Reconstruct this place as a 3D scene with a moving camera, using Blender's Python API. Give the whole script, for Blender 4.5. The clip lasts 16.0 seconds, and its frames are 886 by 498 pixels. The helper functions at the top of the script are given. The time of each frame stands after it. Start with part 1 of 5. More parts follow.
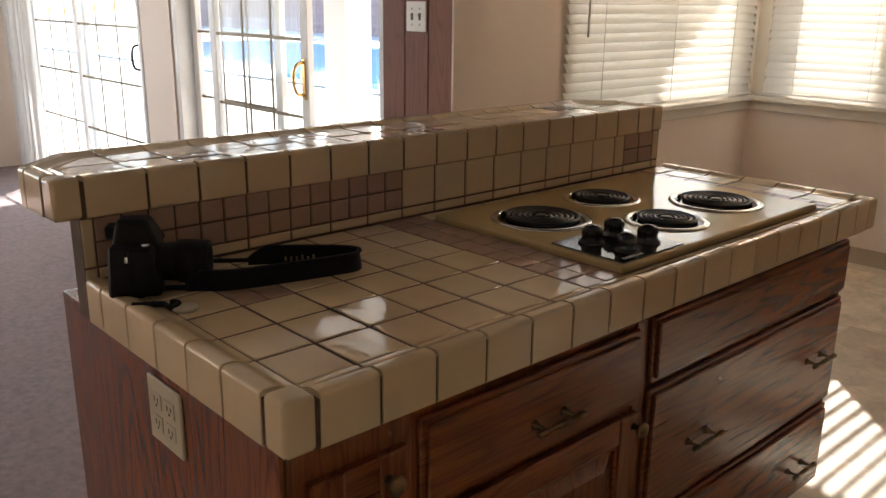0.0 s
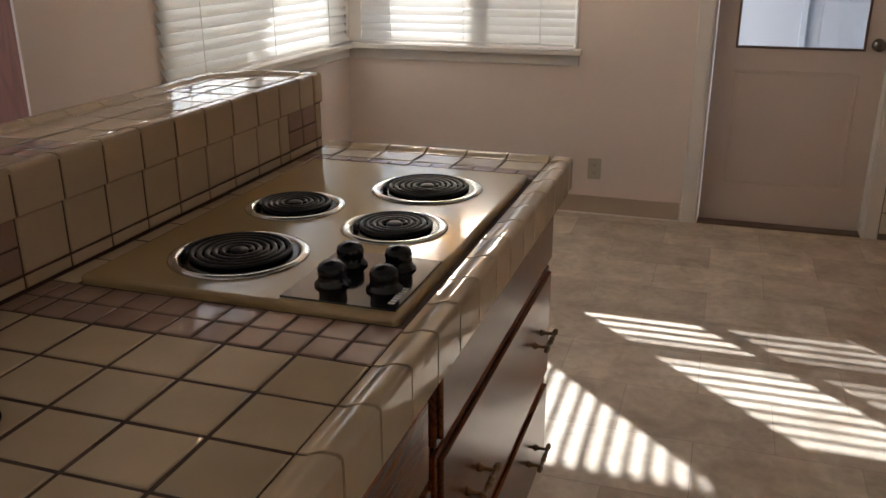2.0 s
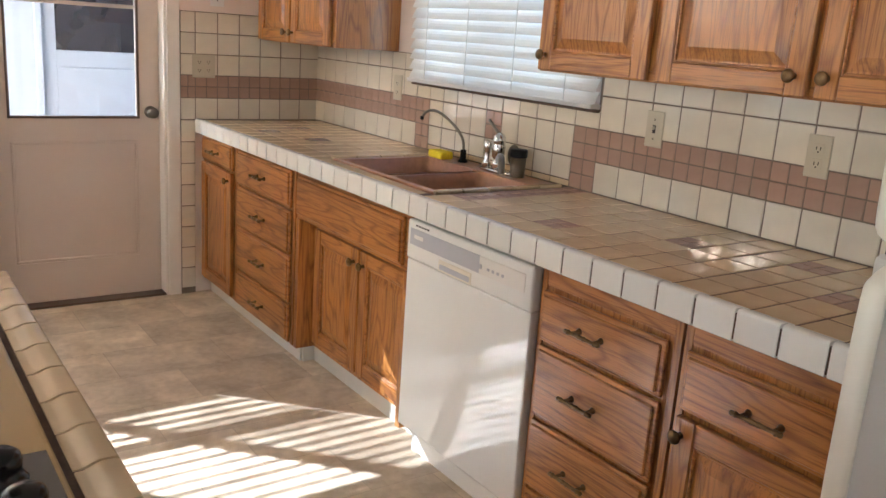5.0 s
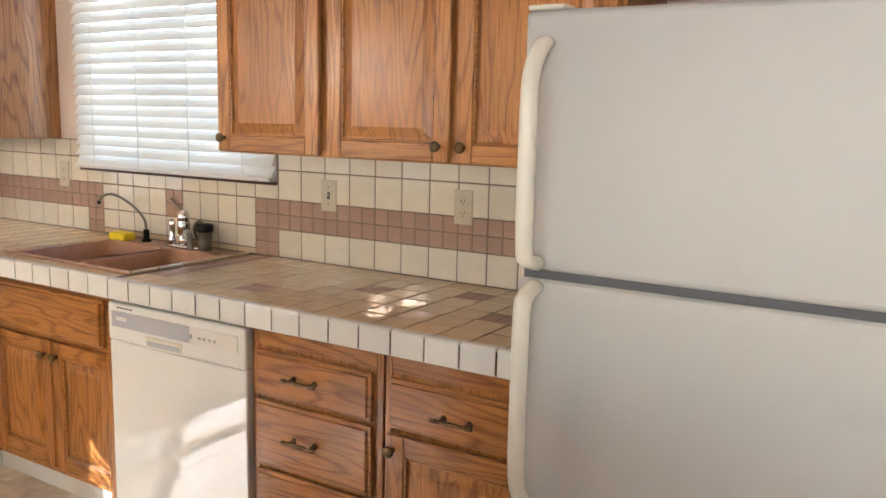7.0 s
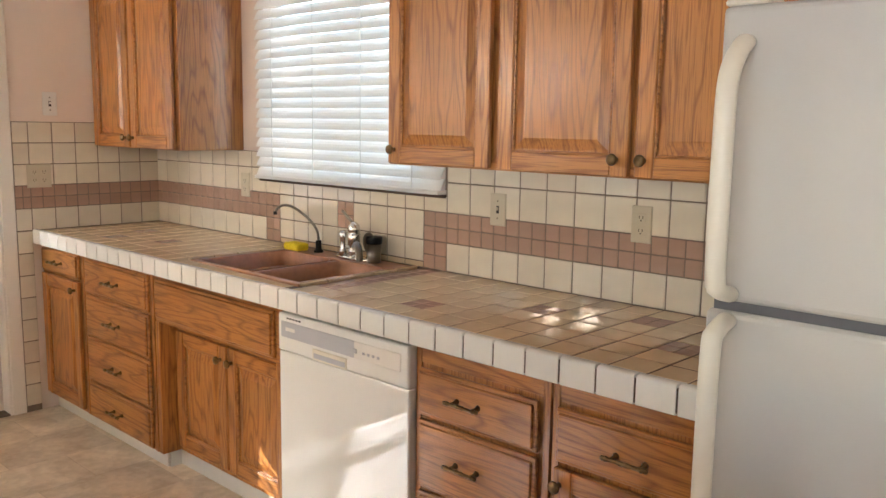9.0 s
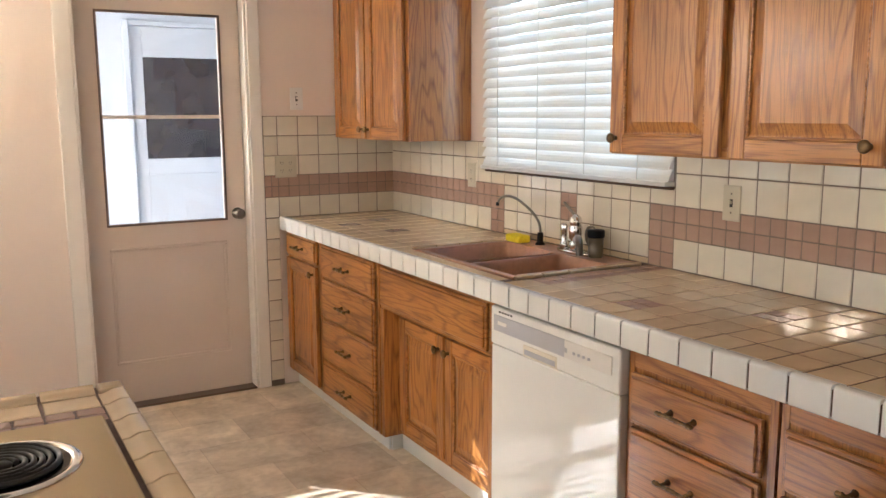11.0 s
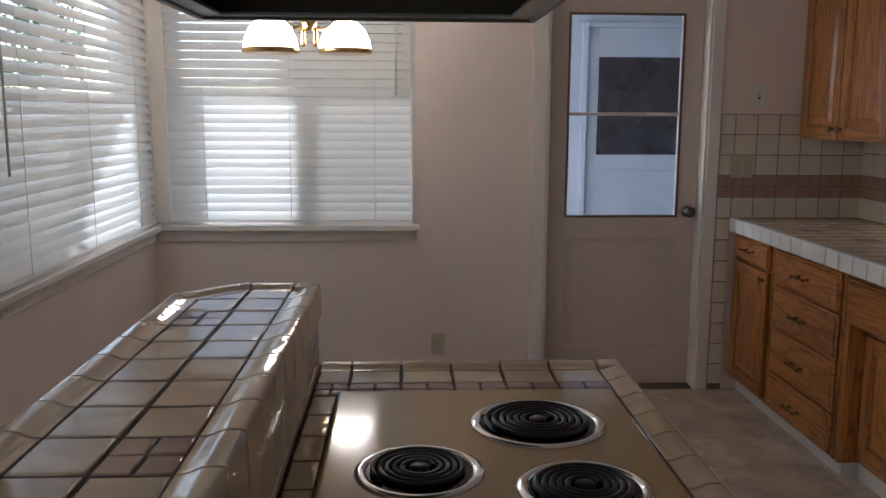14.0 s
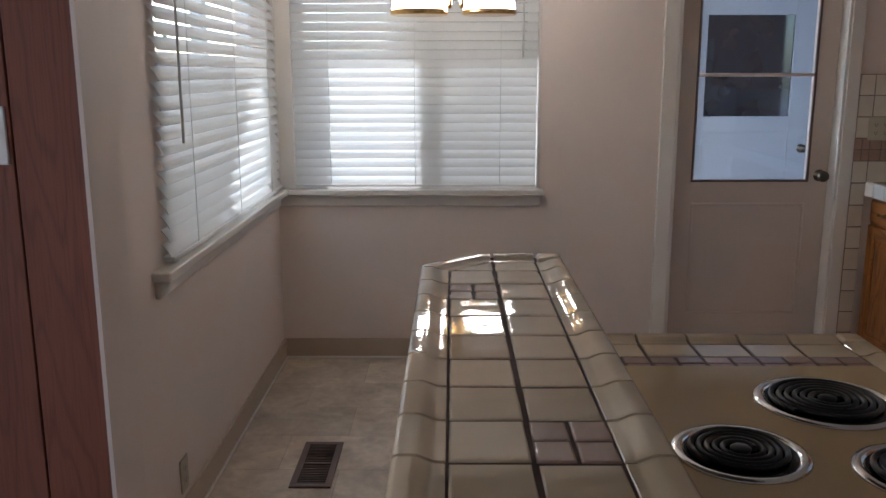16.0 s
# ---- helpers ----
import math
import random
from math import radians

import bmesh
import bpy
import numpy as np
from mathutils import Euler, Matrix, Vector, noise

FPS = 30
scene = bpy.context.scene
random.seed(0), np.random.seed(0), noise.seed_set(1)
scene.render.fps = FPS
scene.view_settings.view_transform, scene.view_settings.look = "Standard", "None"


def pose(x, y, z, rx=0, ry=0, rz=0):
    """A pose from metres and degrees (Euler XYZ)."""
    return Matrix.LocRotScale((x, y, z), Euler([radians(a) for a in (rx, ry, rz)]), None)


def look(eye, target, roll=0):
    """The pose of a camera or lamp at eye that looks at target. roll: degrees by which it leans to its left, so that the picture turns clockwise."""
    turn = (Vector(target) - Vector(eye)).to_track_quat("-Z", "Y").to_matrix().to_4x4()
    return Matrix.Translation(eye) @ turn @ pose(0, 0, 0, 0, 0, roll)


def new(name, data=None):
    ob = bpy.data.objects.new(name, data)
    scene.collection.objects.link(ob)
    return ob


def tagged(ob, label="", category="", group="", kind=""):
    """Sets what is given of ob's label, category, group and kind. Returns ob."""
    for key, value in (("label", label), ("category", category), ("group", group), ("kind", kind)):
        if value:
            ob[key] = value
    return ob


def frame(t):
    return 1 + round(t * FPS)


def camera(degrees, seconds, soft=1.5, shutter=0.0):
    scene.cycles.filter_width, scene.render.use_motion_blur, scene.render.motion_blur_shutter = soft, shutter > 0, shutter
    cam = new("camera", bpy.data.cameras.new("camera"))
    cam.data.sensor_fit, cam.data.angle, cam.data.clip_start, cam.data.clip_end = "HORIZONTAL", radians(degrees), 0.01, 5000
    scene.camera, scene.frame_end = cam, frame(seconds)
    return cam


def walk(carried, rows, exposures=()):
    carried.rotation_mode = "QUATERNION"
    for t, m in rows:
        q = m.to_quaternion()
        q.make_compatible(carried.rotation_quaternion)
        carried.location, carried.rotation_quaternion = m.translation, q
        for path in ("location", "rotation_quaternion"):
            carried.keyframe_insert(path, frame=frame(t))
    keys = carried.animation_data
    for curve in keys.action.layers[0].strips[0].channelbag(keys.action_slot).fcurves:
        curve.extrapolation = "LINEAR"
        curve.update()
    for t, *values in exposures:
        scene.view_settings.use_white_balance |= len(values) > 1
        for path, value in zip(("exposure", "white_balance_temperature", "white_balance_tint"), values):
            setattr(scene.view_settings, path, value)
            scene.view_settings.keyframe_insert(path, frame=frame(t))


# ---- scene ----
cam = camera(55.2, 16.0)
PATH = [
    (0, (1.847, 1.617, 1.388), (0.433, 2.915, 0.827), 0.7),
    (0.5, (1.744, 1.717, 1.376), (0.46, 3.13, 0.781), 0.2),
    (1, (1.647, 1.813, 1.368), (0.523, 3.324, 0.696), 0.4),
    (1.5, (1.524, 1.873, 1.37), (0.637, 3.527, 0.681), 0.7),
    (2, (1.356, 1.899, 1.395), (0.768, 3.687, 0.719), -0.2),
    (2.5, (1.218, 1.99, 1.389), (0.987, 3.872, 0.752), 1.1),
    (3, (1.124, 2.108, 1.399), (1.291, 4.013, 0.814), 0.2),
    (3.5, (1.027, 2.179, 1.398), (1.509, 4.039, 0.842), 1.3),
    (4, (0.897, 2.182, 1.421), (1.645, 3.951, 0.862), 1.0),
    (4.5, (0.831, 2.163, 1.42), (1.79, 3.832, 0.877), 2.3),
    (5, (0.813, 2.134, 1.408), (1.936, 3.715, 0.92), 4.0),
    (5.2, (0.761, 2.127, 1.419), (1.97, 3.646, 0.939), 3.0),
    (7.3, (0.519, 1.99, 1.457), (2.209, 3.017, 1.159), 1.4),
    (7.5, (0.52, 1.989, 1.455), (2.193, 3.043, 1.157), 1.3),
    (8, (0.529, 2.007, 1.458), (2.142, 3.15, 1.157), 1.1),
    (8.5, (0.572, 2.044, 1.462), (2.099, 3.3, 1.164), 0.9),
    (8.7, (0.594, 2.063, 1.461), (2.086, 3.362, 1.166), 0.9),
    (10.8, (0.793, 2.108, 1.444), (1.833, 3.788, 1.133), -0.1),
    (11, (0.775, 2.107, 1.45), (1.76, 3.818, 1.134), -0.2),
    (11.5, (0.768, 2.119, 1.445), (1.579, 3.919, 1.126), -0.2),
    (12, (0.749, 2.131, 1.44), (1.383, 3.999, 1.111), -0.0),
    (12.5, (0.727, 2.138, 1.444), (1.194, 4.054, 1.111), 0.0),
    (13, (0.699, 2.144, 1.437), (0.984, 4.097, 1.115), -0.1),
    (13.5, (0.649, 2.141, 1.436), (0.804, 4.109, 1.118), 0.0),
    (14, (0.579, 2.125, 1.44), (0.666, 4.098, 1.122), 0.3),
    (14.5, (0.475, 2.106, 1.44), (0.517, 4.078, 1.112), 0.7),
    (15, (0.368, 2.11, 1.436), (0.465, 4.071, 1.055), 1.8),
    (15.5, (0.278, 2.114, 1.447), (0.304, 4.078, 1.071), 0.9),
    (16, (0.19, 2.177, 1.449), (0.169, 4.135, 1.042), -0.1),
]
EXPO = [(0, 2.4, 6400, 10), (0.6, 2.6, 6550, 10), (1.2, 2.65, 6350, 10), (2, 2.25, 5650, 10), (3.4, 2.25, 5500, 10), (4, 2.85, 5550, 10), (5.0, 3.35, 5600, 10), (7.3, 3.58, 5950, 10), (8.7, 3.5, 5950, 10), (11, 3.52, 5850, 10), (11.6, 3.45, 5700, 10), (12, 3.05, 5600, 10), (12.7, 2.25, 5400, 10), (14, 1.75, 5000, 10), (16, 1.85, 4950, 10)]
walk(cam, [(t, look(eye, target, roll)) for t, eye, target, roll in PATH], EXPO)

# ---- world, sun, exposure ----
world = bpy.data.worlds.new("sky")
world.use_nodes = True
scene.world = world
wn = world.node_tree
sky = wn.nodes.new("ShaderNodeTexSky")
sky.sky_type = "NISHITA"
sky.sun_disc = False
SUN = Vector((1.0, -1.0, -0.705)).normalized()          # the way the sunlight travels
sky.sun_elevation = math.asin(-SUN.z)
sky.sun_rotation = math.atan2(-SUN.x, -SUN.y)
wn.links.new(sky.outputs[0], wn.nodes["Background"].inputs[0])
wn.nodes["Background"].inputs[1].default_value = 0.14
sun = new("sun", bpy.data.lights.new("sun", "SUN"))
sun.data.energy, sun.data.angle, sun.data.color = 5.0, radians(0.5), (1.0, 0.98, 0.95)
sun.matrix_world = Matrix.Translation((-4, 12, 8)) @ SUN.to_track_quat("-Z", "Y").to_matrix().to_4x4()

# fill lamp behind the walker at an unseen west window, added for the sink side
wl = new("west_fill_light", bpy.data.lights.new("west_fill_light", "AREA"))
wl.data.shape, wl.data.size, wl.data.size_y, wl.data.energy, wl.data.color = "RECTANGLE", 4.1, 1.4, 6, (0.93, 0.96, 1.0)
wl.matrix_world = look((-5.84, 1.1, 1.35), (0, 1.1, 1.2))


# ---- materials ----
def mat(name, color, rough=0.5, metal=0.0, var=0.12, scale=6.0, bump=0.0, bscale=60.0, coat=0.0, stretch=None, rand=0.0, trans=0.0):
    m = bpy.data.materials.new(name)
    m.use_nodes = True
    nt = m.node_tree
    b = nt.nodes["Principled BSDF"]
    b.inputs["Roughness"].default_value = rough
    b.inputs["Metallic"].default_value = metal
    b.inputs["Coat Weight"].default_value = coat
    b.inputs["Coat Roughness"].default_value = 0.06
    tc = nt.nodes.new("ShaderNodeTexCoord")
    mp = nt.nodes.new("ShaderNodeMapping")
    nt.links.new(tc.outputs["Object"], mp.inputs[0])
    if stretch:
        mp.inputs["Scale"].default_value = stretch
    n1 = nt.nodes.new("ShaderNodeTexNoise")
    n1.inputs["Scale"].default_value, n1.inputs["Detail"].default_value = scale, 6
    nt.links.new(mp.outputs[0], n1.inputs["Vector"])
    ramp = nt.nodes.new("ShaderNodeValToRGB")
    lo = tuple(c * (1 - var) for c in color)
    hi = tuple(min(1, c * (1 + var)) for c in color)
    ramp.color_ramp.elements[0].position, ramp.color_ramp.elements[1].position = 0.3, 0.7
    ramp.color_ramp.elements[0].color, ramp.color_ramp.elements[1].color = (*lo, 1), (*hi, 1)
    nt.links.new(n1.outputs["Fac"], ramp.inputs[0])
    out = ramp.outputs[0]
    if rand:
        oi = nt.nodes.new("ShaderNodeObjectInfo")
        mr = nt.nodes.new("ShaderNodeMapRange")
        mr.inputs["To Min"].default_value, mr.inputs["To Max"].default_value = 1 - rand, 1 + rand
        nt.links.new(oi.outputs["Random"], mr.inputs["Value"])
        hs = nt.nodes.new("ShaderNodeHueSaturation")
        nt.links.new(mr.outputs[0], hs.inputs["Value"])
        nt.links.new(out, hs.inputs["Color"])
        out = hs.outputs[0]
    nt.links.new(out, b.inputs["Base Color"])
    if bump:
        n2 = nt.nodes.new("ShaderNodeTexNoise")
        n2.inputs["Scale"].default_value, n2.inputs["Detail"].default_value = bscale, 4
        nt.links.new(mp.outputs[0], n2.inputs["Vector"])
        bp = nt.nodes.new("ShaderNodeBump")
        bp.inputs["Strength"].default_value, bp.inputs["Distance"].default_value = bump, 0.004
        nt.links.new(n2.outputs["Fac"], bp.inputs["Height"])
        nt.links.new(bp.outputs[0], b.inputs["Normal"])
    if trans:
        t = nt.nodes.new("ShaderNodeBsdfTranslucent")
        nt.links.new(out, t.inputs["Color"])
        mx = nt.nodes.new("ShaderNodeMixShader")
        mx.inputs[0].default_value = trans
        nt.links.new(b.outputs[0], mx.inputs[1])
        nt.links.new(t.outputs[0], mx.inputs[2])
        nt.links.new(mx.outputs[0], nt.nodes["Material Output"].inputs["Surface"])
    return m


def oak(name, along, light, dark, gap, rough=0.36, coat=0.12):
    """Stained oak: cathedral figure along one axis, fine open pores, a satin lacquer."""
    m = bpy.data.materials.new(name)
    m.use_nodes = True
    nt = m.node_tree
    b = nt.nodes["Principled BSDF"]
    b.inputs["Roughness"].default_value = rough
    b.inputs["Coat Weight"].default_value, b.inputs["Coat Roughness"].default_value = coat, 0.2
    tc = nt.nodes.new("ShaderNodeTexCoord")
    oi = nt.nodes.new("ShaderNodeObjectInfo")
    sh = nt.nodes.new("ShaderNodeVectorMath")
    sh.operation = "MULTIPLY_ADD"
    nt.links.new(oi.outputs["Random"], sh.inputs[0])
    sh.inputs[1].default_value = (7, 11, 5)
    nt.links.new(tc.outputs["Object"], sh.inputs[2])

    def field(across, lengthwise, detail, rough_):
        mp = nt.nodes.new("ShaderNodeMapping")
        s = [across] * 3
        s["xyz".index(along)] = lengthwise
        mp.inputs["Scale"].default_value = s
        nt.links.new(sh.outputs[0], mp.inputs[0])
        n = nt.nodes.new("ShaderNodeTexNoise")
        n.inputs["Scale"].default_value, n.inputs["Detail"].default_value, n.inputs["Roughness"].default_value = 1, detail, rough_
        nt.links.new(mp.outputs[0], n.inputs["Vector"])
        return n.outputs["Fac"]

    def op(kind, a, v):
        n = nt.nodes.new("ShaderNodeMath")
        n.operation = kind
        nt.links.new(a, n.inputs[0])
        if isinstance(v, (int, float)):
            n.inputs[1].default_value = v
        else:
            nt.links.new(v, n.inputs[1])
        return n.outputs[0]
    figure = op("PINGPONG", op("MULTIPLY", field(8, 1.0, 2, 0.45), 26), 1)
    pores = field(260, 7, 3, 0.6)
    broad = field(3, 0.7, 3, 0.5)
    r1 = nt.nodes.new("ShaderNodeValToRGB")
    r1.color_ramp.elements[0].position, r1.color_ramp.elements[1].position = 0.0, 0.45
    r1.color_ramp.elements[0].color, r1.color_ramp.elements[1].color = (*dark, 1), (*light, 1)
    nt.links.new(figure, r1.inputs[0])
    r2 = nt.nodes.new("ShaderNodeValToRGB")
    r2.color_ramp.elements[0].position, r2.color_ramp.elements[1].position = 0.36, 0.5
    r2.color_ramp.elements[0].color, r2.color_ramp.elements[1].color = (gap, gap * 0.92, gap * 0.85, 1), (1, 1, 1, 1)
    nt.links.new(pores, r2.inputs[0])
    r3 = nt.nodes.new("ShaderNodeValToRGB")
    r3.color_ramp.elements[0].position, r3.color_ramp.elements[1].position = 0.3, 0.7
    r3.color_ramp.elements[0].color, r3.color_ramp.elements[1].color = (0.78, 0.74, 0.7, 1), (1.1, 1.08, 1.05, 1)
    nt.links.new(broad, r3.inputs[0])
    col = r1.outputs[0]
    for r in (r2, r3):
        mx = nt.nodes.new("ShaderNodeMix")
        mx.data_type, mx.blend_type = "RGBA", "MULTIPLY"
        mx.inputs["Factor"].default_value = 1
        nt.links.new(col, mx.inputs["A"])
        nt.links.new(r.outputs[0], mx.inputs["B"])
        col = mx.outputs["Result"]
    nt.links.new(col, b.inputs["Base Color"])
    bp = nt.nodes.new("ShaderNodeBump")
    bp.inputs["Strength"].default_value, bp.inputs["Distance"].default_value = 0.25, 0.002
    nt.links.new(pores, bp.inputs["Height"])
    nt.links.new(bp.outputs[0], b.inputs["Normal"])
    return m


OAK_L, OAK_D = (0.50, 0.215, 0.052), (0.30, 0.112, 0.027)
M_oak_z = oak("oak_upright_grain", "z", OAK_L, OAK_D, 0.62, 0.32, 0.2)
M_oak_y = oak("oak_level_grain", "y", OAK_L, OAK_D, 0.62, 0.32, 0.2)
# the island's oak: darker and redder than that of the other cabinets
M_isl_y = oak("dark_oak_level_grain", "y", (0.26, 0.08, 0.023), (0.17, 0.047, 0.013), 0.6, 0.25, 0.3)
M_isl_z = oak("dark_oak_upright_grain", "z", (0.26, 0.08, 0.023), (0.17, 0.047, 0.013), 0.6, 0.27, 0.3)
M_panel = oak("oak_panelling", "z", (0.23, 0.075, 0.036), (0.185, 0.058, 0.028), 0.85, 0.6, 0.0)
M_wall = mat("painted_plaster", (0.80, 0.69, 0.60), 0.6, var=0.03, scale=1.5, bump=0.15, bscale=90)
M_ceil = mat("ceiling_paint", (0.68, 0.65, 0.6), 0.9, var=0.03, bump=0.3, bscale=40)
M_trim = mat("cream_gloss_paint", (0.8, 0.75, 0.67), 0.35, var=0.04, scale=3, bump=0.05)
M_door = mat("beige_door_paint", (0.63, 0.53, 0.445), 0.42, var=0.04, scale=2, bump=0.08, bscale=30)
M_white = mat("white_paint", (0.8, 0.8, 0.8), 0.4, var=0.03, scale=2, bump=0.05)
M_enamel = mat("white_appliance_enamel", (0.86, 0.86, 0.83), 0.03, var=0.02, scale=1, bump=0.015, bscale=60)
M_enamel.node_tree.nodes["Principled BSDF"].inputs["Specular IOR Level"].default_value = 0.4
# white doors greyed: the weaker light at the refrigerator is in this colour
M_fridge = mat("dimmed_pebbled_enamel", (0.52, 0.505, 0.475), 0.35, var=0.02, scale=1.5, bump=0.12, bscale=420)
M_enamel_warm = mat("aged_white_plastic", (0.76, 0.72, 0.61), 0.3, var=0.03, scale=2)
M_grey = mat("grey_control_strip", (0.5, 0.51, 0.55), 0.35, var=0.04)
M_tile = mat("glazed_cream_tile", (0.655, 0.50, 0.31), 0.03, var=0.06, scale=9, bump=0.22, bscale=18, rand=0.05)
M_tile_w = mat("glazed_ivory_tile", (0.70, 0.63, 0.50), 0.035, var=0.05, scale=9, bump=0.05, bscale=14, rand=0.05)
M_pink = mat("glazed_mauve_tile", (0.41, 0.265, 0.195), 0.06, var=0.08, scale=14, bump=0.08, bscale=18, rand=0.07)
M_grout_w = mat("grey_tan_grout", (0.2, 0.155, 0.115), 0.85, var=0.15, scale=30, bump=0.3, bscale=120)
M_edge = mat("glazed_white_edge_tile", (0.8, 0.79, 0.74), 0.04, var=0.04, scale=9, bump=0.06, bscale=14, rand=0.04)
M_muntin = mat("dull_gold_grille", (0.22, 0.17, 0.1), 0.5, 0.3, var=0.1)
M_grout = mat("brown_grout", (0.095, 0.055, 0.033), 0.85, var=0.25, scale=30, bump=0.3, bscale=120)
M_hob = mat("almond_enamel", (0.53, 0.375, 0.17), 0.12, var=0.03, scale=2, coat=0.15)
M_chrome = mat("chrome", (0.75, 0.74, 0.72), 0.12, 1.0, var=0.05)
M_coil = mat("black_coil", (0.018, 0.017, 0.017), 0.4, 0.3, var=0.3, scale=30)
M_bowl = mat("dark_drip_bowl", (0.03, 0.028, 0.027), 0.2, 0.8, var=0.3, scale=20)
M_knob = mat("glossy_black_plastic", (0.008, 0.008, 0.008), 0.22, var=0.2, scale=20)
M_black = mat("black_plastic", (0.005, 0.005, 0.005), 0.5, var=0.2, scale=20)
M_blackglass = mat("black_glass_panel", (0.01, 0.01, 0.012), 0.08, var=0.1, coat=0.5)
M_strap = mat("black_webbing", (0.006, 0.006, 0.008), 0.75, var=0.3, scale=80, bump=0.3, bscale=400)
for m in (M_black, M_strap):
    m.node_tree.nodes["Principled BSDF"].inputs["Specular IOR Level"].default_value = 0.2
M_gold = mat("gold_thread", (0.2, 0.115, 0.03), 0.5, var=0.1)
M_brass = mat("antique_brass", (0.2, 0.13, 0.06), 0.38, 0.9, var=0.35, scale=60)
M_brightbrass = mat("polished_brass", (0.75, 0.5, 0.18), 0.18, 1.0, var=0.1)
M_nickel = mat("worn_nickel", (0.2, 0.175, 0.14), 0.3, 1.0, var=0.15)
M_sink = mat("brown_composite", (0.40, 0.195, 0.1), 0.35, var=0.12, scale=40, bump=0.05)
M_sponge = mat("yellow_sponge", (0.85, 0.68, 0.02), 0.9, var=0.12, scale=60, bump=0.6, bscale=200)
M_slat = mat("white_blind_slat", (0.85, 0.825, 0.775), 0.4, var=0.02, scale=3, trans=0.33)
M_sheer = mat("white_sheer_cloth", (0.8, 0.78, 0.76), 0.9, var=0.03, scale=20, trans=0.5)
M_cord = mat("blind_cord", (0.7, 0.68, 0.62), 0.8)
M_plate = mat("ivory_plate", (0.52, 0.46, 0.33), 0.35, var=0.04)
M_plate_w = mat("white_plate", (0.78, 0.76, 0.72), 0.35, var=0.04)
M_hole = mat("dark_slot", (0.03, 0.025, 0.02), 0.7)
M_hood = mat("dark_bronze_hood", (0.085, 0.075, 0.05), 0.35, 0.4, var=0.15, scale=10)
M_hoodlip = mat("grey_hood_lining", (0.32, 0.31, 0.27), 0.35, 0.6, var=0.1)
M_base = mat("tan_cove_base", (0.5, 0.4, 0.29), 0.45, var=0.05)
M_kick = mat("pale_vinyl_kick", (0.7, 0.68, 0.62), 0.4, var=0.05)
M_carpet = mat("mauve_carpet", (0.215, 0.16, 0.15), 0.95, var=0.18, scale=40, bump=0.8, bscale=350)
M_conc = mat("pale_concrete", (0.5, 0.49, 0.46), 0.85, var=0.12, scale=3, bump=0.2, bscale=60)
M_water = mat("pool_water", (0.02, 0.22, 0.55), 0.05, var=0.15, scale=2, bump=0.15, bscale=5)
M_fence = mat("brown_fence_board", (0.36, 0.26, 0.25), 0.8, var=0.2, scale=6, rand=0.1)
M_leaf = mat("leaf_green", (0.06, 0.1, 0.03), 0.6, var=0.4, scale=5, trans=0.25)
M_bark = mat("bark", (0.12, 0.09, 0.06), 0.9, var=0.3, scale=10, bump=0.6, bscale=30)
M_gasket = mat("dark_door_gasket", (0.1, 0.1, 0.11), 0.6, var=0.1)
# white siding greyed to blue: the breezeway's shade is put into the colour
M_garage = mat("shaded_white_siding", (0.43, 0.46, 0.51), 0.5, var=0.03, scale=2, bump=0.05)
M_darkpane = mat("dark_window_glass", (0.02, 0.02, 0.028), 0.06, var=0.2, coat=0.5)
M_reg = mat("brown_metal_register", (0.16, 0.11, 0.085), 0.45, 0.4, var=0.1)


